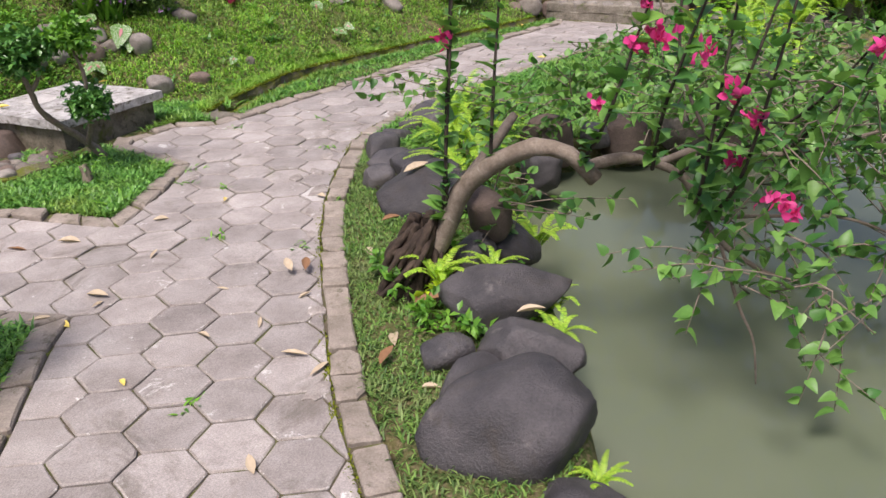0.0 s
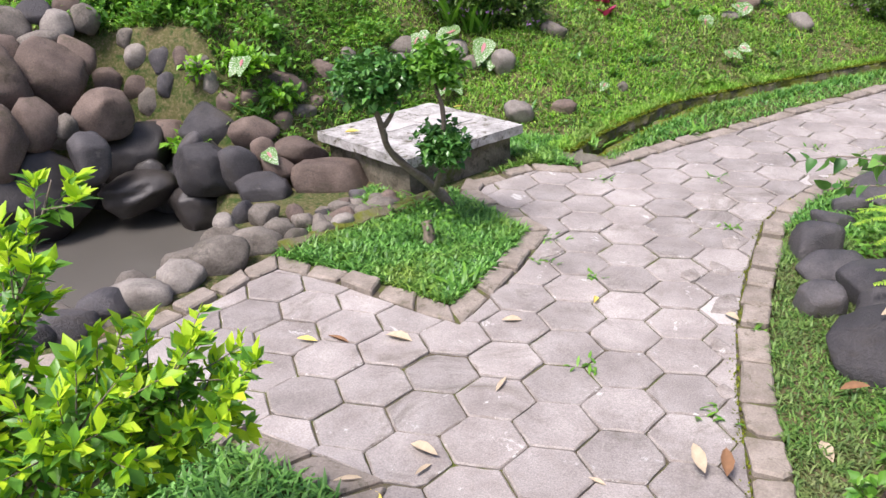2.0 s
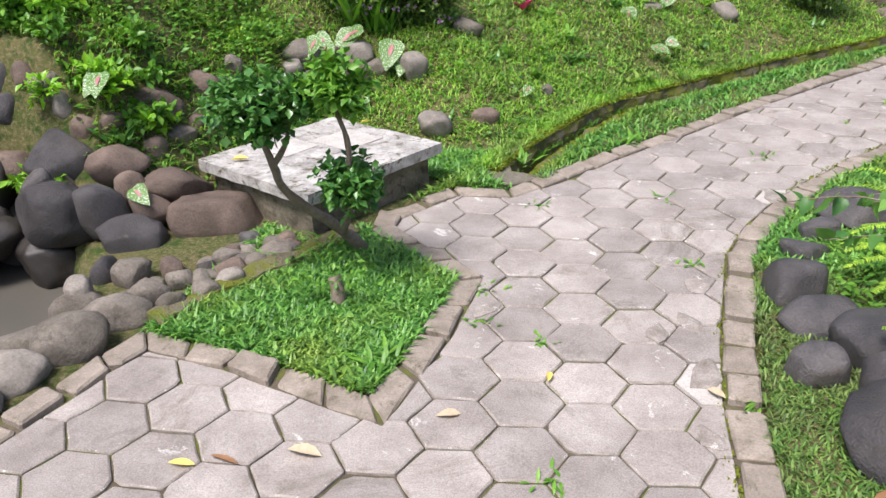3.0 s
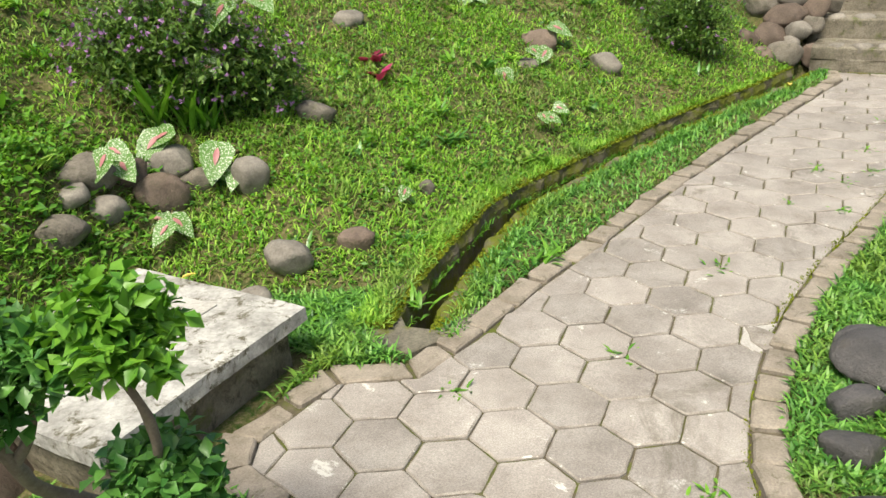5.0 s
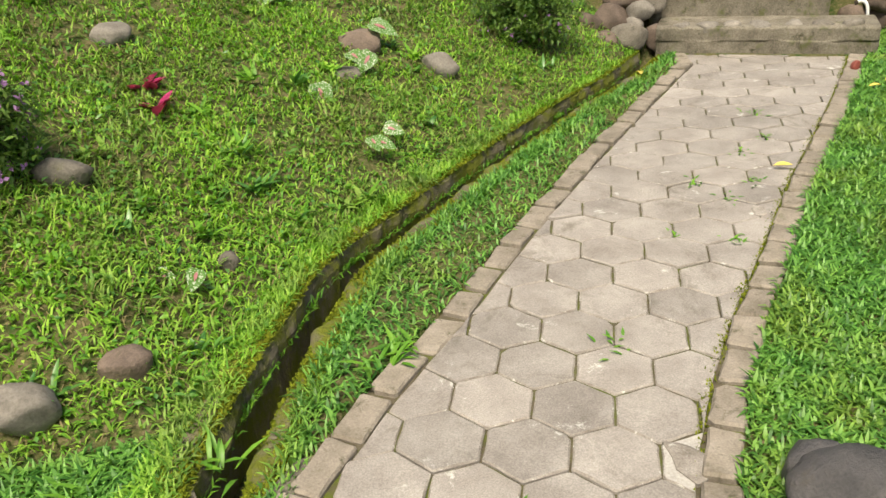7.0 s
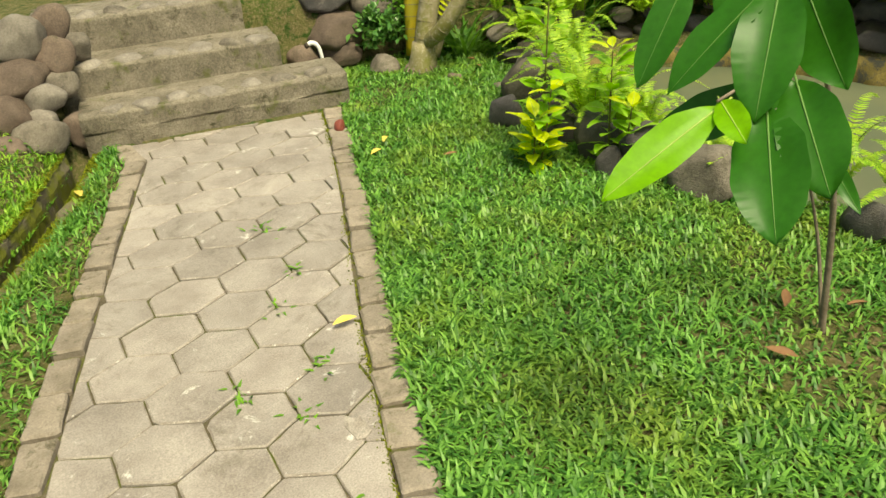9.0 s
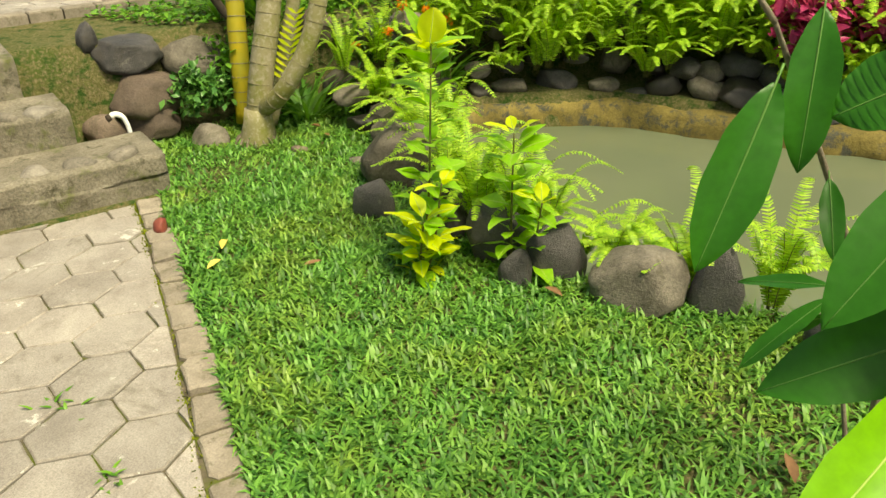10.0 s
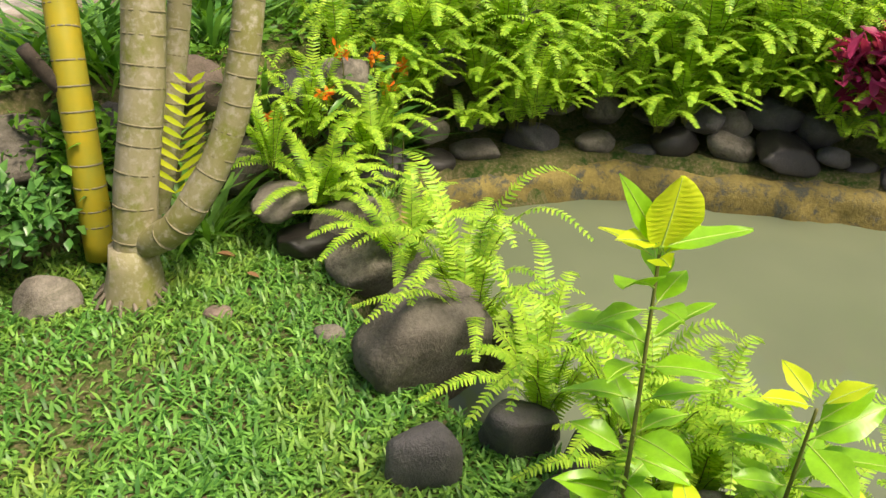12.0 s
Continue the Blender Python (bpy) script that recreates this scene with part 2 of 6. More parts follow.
def sdf(P, poly):
    """Signed distance to a polygon, negative inside."""
    d = seg_dist(P, poly + poly[:1])[0]
    return np.where(inside(P, poly), -d, d)


def smooth_line(pts, step=0.05):
    """A polyline rounded through its points, with an even step."""
    p = np.array([pts[0], *pts, pts[-1]], float)
    out = []
    for k in range(1, len(p) - 2):
        n = max(2, int(np.linalg.norm(p[k + 1] - p[k]) / step))
        for t in np.arange(n) / n:
            out.append(0.5 * (2 * p[k] + (p[k + 1] - p[k - 1]) * t + (2 * p[k - 1] - 5 * p[k] + 4 * p[k + 1] - p[k + 2]) * t * t + (3 * p[k] - p[k - 1] - 3 * p[k + 1] + p[k + 2]) * t ** 3))
    out.append(p[-2])
    return np.array(out)


def wob(x, y, s, k=0.0):
    """Slow unevenness from a few crossed waves."""
    return (np.sin(x * s + 1.3 * k) * np.cos(y * s * 1.13 + k) + 0.6 * np.sin((x + y) * s * 1.9 + 2 * k) * np.cos((x - y) * s * 1.7) + 0.35 * np.sin(x * s * 4.1 + k) * np.sin(y * s * 3.7)) / 1.95


# ---- the plan ----
KERB_RIGHT = [(0.12, -2.5), (0.1, -1.0), (0.04, 0.5), (-0.06, 1.3), (-0.12, 1.7), (-0.25, 2.14), (-0.31, 2.45), (-0.39, 2.94), (-0.47, 3.48), (-0.51, 3.96), (-0.51, 4.3), (-0.49, 4.66), (-0.47, 5.0), (-0.38, 5.3), (-0.25, 5.6), (-0.03, 5.97), (0.2, 6.3), (0.46, 6.63), (1.03, 7.38), (1.42, 7.85), (1.92, 8.47), (2.37, 9.04), (2.56, 9.3)]
KERB_LEFT_NEAR = [(-3.3, 2.45), (-2.9, 2.66), (-2.34, 2.75), (-1.99, 2.72), (-1.55, 2.65), (-1.53, 2.45), (-1.49, 2.24), (-1.44, 1.99), (-1.36, 1.5), (-1.2, 0.5), (-1.1, -1.0), (-1.05, -2.5)]
KERB_LEFT_FAR = [(1.40, 9.95), (1.33, 9.66), (0.48, 8.56), (-0.03, 7.88), (-0.44, 7.31), (-0.88, 6.65), (-1.18, 6.24), (-1.42, 5.85), (-1.62, 5.58), (-1.90, 5.56), (-2.14, 5.17), (-2.13, 4.97), (-1.62, 4.57), (-1.63, 4.15), (-1.68, 3.77), (-2.2, 3.91), (-2.62, 3.96), (-2.72, 3.57), (-2.8, 3.22), (-2.88, 2.95), (-3.45, 2.65)]
PATH = KERB_RIGHT + KERB_LEFT_FAR + KERB_LEFT_NEAR
BED = [(-2.58, 3.98), (-2.2, 3.94), (-1.71, 3.81), (-1.66, 4.15), (-1.65, 4.55), (-2.14, 4.94)]
POND = [(0.45, 0.8), (0.50, 2.2), (0.50, 2.8), (0.42, 3.5), (0.44, 4.3), (0.6, 4.85), (1.3, 5.0), (2.0, 5.0), (2.6, 5.15), (2.84, 5.7), (2.86, 6.3), (2.80, 7.0), (2.82, 7.4), (3.0, 7.7), (3.2, 8.2), (3.6, 8.6), (4.2, 8.75), (4.72, 8.53), (5.1, 7.85), (5.1, 7.1), (5.15, 6.3), (5.3, 5.0), (5.2, 3.5), (5.0, 2.0), (4.5, 0.8), (3.0, 0.1), (1.0, 0.2)]
BASIN = [(-3.36, 4.46), (-3.14, 4.0), (-3.12, 3.6), (-3.2, 3.1), (-3.38, 2.7), (-4.2, 2.4), (-5.2, 2.8), (-5.3, 4.0), (-4.65, 4.4), (-4.2, 4.75), (-3.9, 4.82)]
HILL_TOE = [(-30, -3.0), (-9, 2.8), (-5.6, 3.9), (-4.75, 4.25), (-4.25, 4.72), (-3.9, 4.78), (-3.3, 4.75), (-3.13, 5.0), (-2.95, 5.5), (-2.7, 6.05), (-2.1, 6.12), (-1.68, 6.2), (-1.52, 6.7), (-1.35, 7.12), (-1.02, 7.6), (-0.19, 8.55), (0.85, 9.6), (1.3, 10.1), (1.5, 10.9), (3.0, 30.0)]
TERRACE = [(1.0, 10.9), (1.75, 10.85), (2.85, 10.25), (3.1, 10.0), (3.5, 9.95), (4.2, 9.35), (4.95, 9.0), (5.5, 8.4), (5.62, 7.6), (5.62, 6.3), (5.8, 5.0), (5.7, 3.5), (5.5, 2.0), (5.2, 0.3), (40.0, -4.0), (60.0, 60.0), (1.0, 60.0)]
DRAIN = [(-1.62, 5.78), (-1.55, 6.1), (-1.45, 6.45), (-1.33, 6.8), (-1.19, 7.12), (-0.88, 7.53), (-0.22, 8.34), (0.30, 8.93), (0.78, 9.42), (1.25, 10.0)]
WATER_Z = -0.2


def height(x, y):
    """Height of the ground at arrays x, y."""
    P = np.stack([x, y], 1)
    z = 0.008 * wob(x, y, 3.1)
    d, side = seg_dist(P, HILL_TOE)
    d = np.where(side > 0, d, 0)
    bank = np.clip((-2.7 - x) / 0.5, 0, 1)
    wall = np.clip((-3.4 - x) / 0.4, 0, 1)
    rise = (1 - bank) * (0.52 * np.minimum(d, 2.4) + 0.34 * np.clip(d - 2.4, 0, 9)) + bank * ((1 - wall) * (1.15 * np.minimum(d, 0.5) + 0.38 * np.clip(d - 0.5, 0, 9)) + wall * (2.7 * np.minimum(d, 0.3) + 0.34 * np.clip(d - 0.3, 0, 9)))
    z = z + rise + np.clip(d, 0, 0.6) * (0.10 * wob(x, y, 2.3, 1) + 0.03 * wob(x, y, 9, 2))
    s = sdf(P, TERRACE)
    z = np.maximum(z, 0.55 * np.clip(-s / 0.16, 0, 1) + np.clip(-s - 0.4, 0, 3) * 0.02)
    z = np.where(inside(P, PATH), -0.07, z)
    dd = seg_dist(P, DRAIN)[0]
    z = np.where(dd < 0.12, -0.4, z)
    for pond in (POND, BASIN):
        s = sdf(P, pond)
        k = np.clip((0.10 - s) / 0.26, 0, 1)
        k = k * k * (3 - 2 * k)
        z = z * (1 - k) - 0.7 * k
    return z


def h1(x, y):
    return float(height(np.array([x], float), np.array([y], float))[0])

# ---- ground, water ----
def axis(lo, hi, step, far):
    mid = np.arange(lo, hi + 1e-6, step)
    grow = step * 1.35 ** np.arange(1, 26)
    grow = np.cumsum(grow)
    grow = grow[grow < far]
    return np.concatenate([lo - grow[::-1], mid, hi + grow])


gx, gy = axis(-7.0, 7.5, 0.055, 400), axis(-2.5, 13.0, 0.055, 400)
GX, GY = np.meshgrid(gx, gy)
GZ = height(GX.ravel(), GY.ravel())
nx, ny = len(gx), len(gy)
idx = np.arange(nx * ny).reshape(ny, nx)
quads = np.stack([idx[:-1, :-1], idx[:-1, 1:], idx[1:, 1:], idx[1:, :-1]], -1).reshape(-1, 4)
ground = ob_of("ground", mesh_arrays("ground", np.stack([GX.ravel(), GY.ravel(), GZ], 1), quads.ravel(), np.full(len(quads), 4), True), M_SOIL)
tagged(ground, "brown garden soil with moss rising to a hillside", "ground", kind="structure")


def water_sheet(name, poly, label, mat, grow=0.3):
    c = np.mean(poly, axis=0)
    v = [(*(c + (np.array(p) - c) * (1 + grow / np.linalg.norm(np.array(p) - c))), WATER_Z) for p in poly]
    tagged(ob_of(name, mesh_of(name, v, [tuple(range(len(v)))]), mat), label, "water", kind="structure")


water_sheet("water", POND, "murky grey-green still pond water", M_WATER)
water_sheet("water_basin", BASIN, "murky grey water of a small stone basin", M_BASIN)


# ---- drain channel ----
def swept(line, profile, name, mat, close=False, jitter=0.0, smooth=False):
    """A profile of (across, up) pairs drawn along a ground line."""
    tang = np.gradient(line, axis=0)
    tang = unit(tang)
    left = np.stack([-tang[:, 1], tang[:, 0]], 1)
    v = []
    for k, (p, l) in enumerate(zip(line, left)):
        for a, u in profile:
            w = jitter * (noise.noise(Vector((p[0] * 5, p[1] * 5, u * 6 + a * 6))) + 0.5 * noise.noise(Vector((p[0] * 16, p[1] * 16, u * 12 + a * 9))))
            v.append((p[0] + l[0] * (a + w), p[1] + l[1] * (a + w), u + w * 0.6 * (u > -0.1)))
    n = len(profile)
    f = []
    for k in range(len(line) - 1):
        for j in range(n - (0 if close else 1)):
            l = (j + 1) % n
            f.append((k * n + j, k * n + l, (k + 1) * n + l, (k + 1) * n + j))
    if close:
        f += [tuple(range(n)), tuple(range(len(line) * n - n, len(line) * n))[::-1]]
    return ob_of(name, mesh_of(name, v, f, smooth), mat)


drain_line = smooth_line(DRAIN, 0.03)
basin_rim = swept(smooth_line([(-2.52, 4.72), (-2.76, 4.35), (-2.86, 4.0), (-2.93, 3.6), (-3.03, 3.2), (-3.25, 2.75)], 0.05), [(-0.14, -0.45), (-0.14, -0.02), (-0.06, 0.01), (0.08, 0.0), (0.16, -0.06), (0.2, -0.45)], "basin_rim", M_CEMENT, True, 0.05)
tagged(basin_rim, "rough cement rim of the stone basin", "rim", kind="structure")
bed_rim = swept(smooth_line([(-2.62, 4.0), (-2.5, 4.3), (-2.33, 4.65), (-2.2, 4.93)], 0.04), [(-0.06, -0.1), (-0.055, 0.03), (0.0, 0.045), (0.05, 0.03), (0.06, -0.1)], "bed_rim", M_MOSSY, True, 0.03)
tagged(bed_rim, "mossy rim of the kerbed grass bed", "rim", kind="structure")
drain = thing("drain", (0, 0, 0), "narrow moss-covered concrete drain channel along the paved path", "drain", kind="structure")
for lip, prof in (("lip", [(0.070, -0.3), (0.068, -0.02), (0.08, 0.02), (0.11, 0.03), (0.15, 0.035), (0.17, 0.02), (0.18, -0.3)]), ("lip", [(-0.17, -0.3), (-0.165, -0.01), (-0.14, 0.008), (-0.09, 0.012), (-0.072, 0.0), (-0.068, -0.3)])):
    o = swept(drain_line, prof, lip, M_MOSSY, True, 0.03)
    o.parent = drain
o = swept(drain_line, [(-0.09, -0.23), (0.09, -0.23), (0.09, -0.29), (-0.09, -0.29)], "channel_bed", M_SOIL, True, 0.012)
o.parent = drain

av, af = prism([(-1.88, 5.80), (-1.70, 5.99), (-1.65, 5.82), (-1.50, 5.78), (-1.38, 5.96), (-1.27, 5.99), (-1.42, 5.80), (-1.60, 5.64), (-1.76, 5.68)], 0.014, -0.1, 0.01, 0.008)
tagged(ob_of("drain_apron", mesh_of("drain_apron", av, af), M_APRON), "stained mossy cement apron at the mouth of the drain", "paving", kind="structure")

# ---- slab over a concrete pit ----
def box_bm(sx, sy, sz, bev=0.01, seg=2, cuts=0, rough=0.0, seed=0):
    """A box with softened, slightly broken edges, centred in plan, standing on z = 0."""
    bm = bmesh.new()
    bmesh.ops.create_cube(bm, size=1.0)
    for v in bm.verts:
        v.co = Vector((v.co.x * sx, v.co.y * sy, (v.co.z + 0.5) * sz))
    if cuts:
        bmesh.ops.subdivide_edges(bm, edges=bm.edges, cuts=cuts, use_grid_fill=True)
    else:
        bmesh.ops.bevel(bm, geom=bm.edges, offset=bev, segments=seg, affect="EDGES")
    if rough:
        for v in bm.verts:
            n = noise.noise_vector(v.co * 9 + Vector((seed, 0, 0)))
            m = noise.noise_vector(v.co * 30 + Vector((seed, 3, 0)))
            v.co += n * rough + m * rough * 0.5
    return bm


slab = thing("concrete_pit", (-2.52, 5.37, 0), "low concrete pit covered by a weathered whitish slab", "pit cover")
slab.rotation_euler = (0, 0, radians(65))
SLAB_W, SLAB_D = 0.89, 0.83
bm = box_bm(SLAB_W, SLAB_D, 0.055, cuts=14, rough=0.006)
part("slab", bm, M_SLAB, slab, "weathered whitish cement slab with chipped edges", False).location = (0, 0, 0.175)
part("pit_wall", box_bm(SLAB_W - 0.10, SLAB_D - 0.10, 0.215, cuts=8, rough=0.006, seed=4), M_CEMENT, slab, "stained grey cement wall", False).location = (0, 0, -0.04)
for k, (px, py, w, d) in enumerate(((-0.06, 0.17, 0.22, 0.2), (0.2, 0.02, 0.25, 0.27))):
    part("cement_patch", box_bm(w, d, 0.006, cuts=4, rough=0.003, seed=k), M_PATCH, slab, "smooth pale cement patch", False).location = (px, py, 0.228)

# ---- steps and stone wall at the end of the path ----
step_dir, step_back = np.array([0.886, -0.463]), np.array([0.463, 0.886])
STEP_A = np.array([1.32, 10.04])


def stone_step(off, left, right, depth, z0, z1, seed, label):
    mid = STEP_A + step_back * (off + depth / 2) + step_dir * (left + right) / 2
    st = thing("stone_step", (mid[0], mid[1], z0), label, "step", "garden steps", "structure")
    st.rotation_euler = (0, 0, radians(-27.6))
    bm = box_bm(right - left, depth, z1 - z0, cuts=20, rough=0.004, seed=seed)
    for v in bm.verts:
        if v.co.z > (z1 - z0) * 0.6:
            edge = max(0, abs(v.co.y) - depth / 2 + 0.07) / 0.07
            v.co.z -= 0.012 * edge ** 2
    part("tread", bm, M_STEP, st, "rough grey cement step", True)
    r = random.Random(seed)
    k = left + 0.1
    while k < right - 0.08:
        w = r.uniform(0.12, 0.21)
        bm = rock_bm(seed * 31 + int(k * 100), 3, 0.13)
        for v in bm.verts:
            v.co = Vector((v.co.x * w / 2, v.co.y * 0.075, v.co.z * 0.05))
        p = part("set_stone", bm, r.choice([M_ROCK_PALE, M_ROCK_GREY, M_ROCK_PALE]), st)
        p.location = (k - (left + right) / 2 + w / 2, -depth / 2 + r.uniform(0.075, 0.10), z1 - z0 - 0.024)
        p.rotation_euler = (0, 0, r.uniform(-0.3, 0.3))
        k += w + r.uniform(0.01, 0.06)
    return st


def rock_bm(seed, sub=3, lumps=0.27):
    """A water-worn stone of unit radius."""
    bm = bmesh.new()
    bmesh.ops.create_icosphere(bm, subdivisions=sub, radius=1.0)
    o = Vector((seed * 1.37 % 50, seed * 2.11 % 50, seed * 0.73 % 50))
    for v in bm.verts:
        p = v.co.copy()
        d = 1 + lumps * noise.noise(p * 0.9 + o) + 0.09 * noise.noise(p * 2.3 + o) + 0.03 * noise.noise(p * 6 + o)
        q = Vector([math.copysign(abs(c) ** 0.86, c) for c in p])
        v.co = q * d
    fr_ = random.Random(seed)
    for _ in range(9):
        n = Vector((fr_.gauss(0, 1), fr_.gauss(0, 1), fr_.gauss(0, 0.8))).normalized()
        cut = fr_.uniform(0.62, 0.92)
        for v in bm.verts:
            over = v.co.dot(n) - cut
            if over > 0:
                v.co -= n * over * 0.82
    for v in bm.verts:
        v.co *= 1.08 + 0.03 * noise.noise(v.co * 3.4 + o) + 0.018 * noise.noise(v.co * 9 + o)
    return bm


rock_seed = [0]


def rock(at, w, h, turn=0.0, mat=None, label="dark smooth river stone", group="pond edge stones", depth=0.72, tilt=0.0, roll=0.0):
    """One loose stone, centred at the given place."""
    rock_seed[0] += 1
    bm = rock_bm(rock_seed[0] * 7, 4 if w > 0.3 else 3)
    for v in bm.verts:
        v.co = Vector((v.co.x * w / 2, v.co.y * w * depth / 2, v.co.z * h / 2))
    me = bpy.data.meshes.new("rock")
    bm.to_mesh(me)
    bm.free()
    me.shade_smooth()
    ob = ob_of("rock", me, mat or M_ROCK_DARK, None, pose(*at, tilt, roll, turn))
    return tagged(ob, label, "rock", group)


DK, BR, GY_, WT, PL = M_ROCK_DARK, M_ROCK_BROWN, M_ROCK_GREY, M_ROCK_WET, M_ROCK_PALE
LABELS = {DK.name: "smooth dark grey river stone", BR.name: "brown rounded river stone", GY_.name: "light grey weathered stone", WT.name: "wet black stone above the basin water", PL.name: "pale grey stone lying in the grass"}


def rocks(rows, group, mat, grow=1.06, hgrow=1.3, sink=0.0):
    for n, (x, y, z, w, h, turn) in enumerate(rows):
        m = mat[n % len(mat)] if isinstance(mat, list) else mat
        h = min(max(h * hgrow, 0.5 * w), w * 1.3)
        rock((x, y, z - sink), w * grow, h * 1.12, turn + random.uniform(-12, 12), m, LABELS[m.name], group, random.uniform(0.62, 0.8), random.gauss(0, 6), random.gauss(0, 6))


# big stones along the pond by the kerb
rock((0.21, 1.93, 0.06), 0.55, 0.36, 14, DK, "very large smooth dark river boulder", "pond edge stones", 0.66, 0, -8)
rock((0.29, 2.37, 0.03), 0.34, 0.2, -4, DK, LABELS[DK.name], "pond edge stones", 0.7)
rock((0.0, 2.36, 0.03), 0.19, 0.15, 20, DK, LABELS[DK.name], "pond edge stones", 0.8)
rock((0.09, 2.19, 0.03), 0.26, 0.15, 28, DK, LABELS[DK.name], "pond edge stones", 0.7)
rock((0.22, 2.68, 0.06), 0.5, 0.24, 12, DK, "long low dark river stone", "pond edge stones", 0.6, 0, -6)
rock((0.27, 3.18, 0.05), 0.3, 0.26, -5, DK, LABELS[DK.name], "pond edge stones", 0.8)
rock((0.19, 3.1, 0.25), 0.205, 0.21, 0, BR, "round brown stone balanced on other stones", "pond edge stones", 0.92)
rock((0.34, 1.64, -0.03), 0.32, 0.16, 5, DK, LABELS[DK.name], "pond edge stones", 0.8)
rock((0.12, 3.02, 0.08), 0.2, 0.2, 40, DK, LABELS[DK.name], "pond edge stones", 0.8)
rock((0.14, 2.9, 0.02), 0.28, 0.14, 10, DK, LABELS[DK.name], "pond edge stones", 0.6)
rocks([(-0.35, 4.7, 0.04, 0.25, 0.13, 2), (-0.29, 4.48, 0.03, 0.25, 0.1, 1), (-0.34, 4.17, 0.03, 0.19, 0.12, 3), (-0.14, 4.33, 0.05, 0.3, 0.13, -1), (-0.13, 4.1, 0.04, 0.24, 0.15, 60),
       (-0.08, 3.85, 0.06, 0.48, 0.2, -2), (-0.29, 5.05, 0.02, 0.19, 0.08, -11), (-0.03, 5.45, 0.04, 0.3, 0.14, -14), (-0.06, 5.56, 0.03, 0.2, 0.12, -36), (-0.2, 5.25, 0.02, 0.17, 0.1, 10)], "pond edge stones", DK)
# basin kerb
rocks([(-2.81, 3.76, 0.03, 0.26, 0.14, 42), (-2.77, 4.00, 0.03, 0.24, 0.10, 39), (-2.85, 3.58, 0.03, 0.21, 0.09, 45), (-2.91, 3.38, 0.03, 0.25, 0.11, 48), (-2.98, 3.25, 0.03, 0.24, 0.10, 51),
       (-3.04, 4.29, 0.03, 0.12, 0.10, 39), (-2.91, 4.29, 0.03, 0.16, 0.09, 37), (-2.73, 4.17, 0.03, 0.14, 0.08, 36), (-2.68, 4.30, 0.03, 0.11, 0.07, 34), (-2.49, 4.35, 0.03, 0.11, 0.06, 31),
       (-3.02, 4.11, 0.03, 0.12, 0.13, 41), (-2.99, 3.10, 0.03, 0.20, 0.10, 53), (-3.05, 2.98, 0.03, 0.21, 0.11, 56), (-2.53, 4.23, 0.03, 0.11, 0.06, 33), (-2.61, 4.11, 0.03, 0.11, 0.06, 35)], "basin edge stones", [GY_, GY_, PL, PL, DK, DK, GY_])
rocks([(-3.08, 3.5, -0.1, 0.25, 0.2, 53), (-3.0, 3.8, -0.1, 0.28, 0.2, 50), (-3.0, 4.1, -0.1, 0.28, 0.2, 47), (-3.15, 3.2, -0.1, 0.28, 0.2, 50), (-3.2, 2.8, 0.0, 0.26, 0.12, 60)], "basin edge stones", GY_)
cobble = random.Random(33)
for _ in range(26):
    f = cobble.uniform(0, 1)
    x, y, w = -2.42 - 0.42 * f + cobble.uniform(-0.16, 0.1), 4.72 - 0.62 * f + cobble.uniform(-0.05, 0.1), cobble.uniform(0.08, 0.16)
    m = cobble.choice([GY_, DK, BR, GY_])
    rock((x, y, 0.015), w, w * cobble.uniform(0.5, 0.75), cobble.uniform(0, 180), m, LABELS[m.name], "basin edge stones", cobble.uniform(0.65, 0.85))
# basin bank
rocks([(-3.69, 4.92, 0.27, 0.32, 0.25, 40), (-3.49, 4.58, 0.14, 0.35, 0.25, 41), (-3.15, 4.63, 0.02, 0.30, 0.18, 37), (-3.32, 4.66, 0.12, 0.22, 0.23, 39), (-3.97, 4.26, 0.27, 0.21, 0.37, 49),
       (-3.58, 4.60, 0.23, 0.16, 0.22, 42)], "basin bank stones", DK, 1.06, 1.1)
rocks([(-3.57, 4.59, -0.11, 0.32, 0.24, 42), (-4.05, 4.67, 0.16, 0.43, 0.29, 46), (-3.90, 4.48, -0.01, 0.38, 0.16, 46), (-4.23, 4.20, 0.05, 0.50, 0.38, 51), (-3.88, 4.59, 0.07, 0.17, 0.13, 45),
       (-4.42, 3.96, 0.08, 0.47, 0.40, 55)], "basin bank stones", WT, 1.08, 1.12)
rocks([(-3.35, 4.89, 0.27, 0.26, 0.15, 37), (-3.13, 4.78, 0.11, 0.19, 0.11, 36), (-3.08, 4.95, 0.17, 0.29, 0.11, 34), (-3.25, 4.81, 0.19, 0.13, 0.12, 37), (-2.86, 4.88, 0.02, 0.39, 0.27, 32),
       (-4.08, 4.53, 0.44, 0.33, 0.26, 47), (-4.28, 4.22, 0.42, 0.28, 0.27, 52), (-4.41, 4.51, 0.63, 0.37, 0.33, 50), (-4.54, 4.25, 0.59, 0.38, 0.38, 53), (-4.36, 4.00, 0.38, 0.36, 0.36, 54),
       (-3.42, 5.35, 0.44, 0.25, 0.16, 34), (-3.33, 5.66, 0.46, 0.20, 0.13, 32), (-4.37, 4.69, 0.72, 0.21, 0.18, 48)], "basin bank stones", BR, 1.06, 1.1)
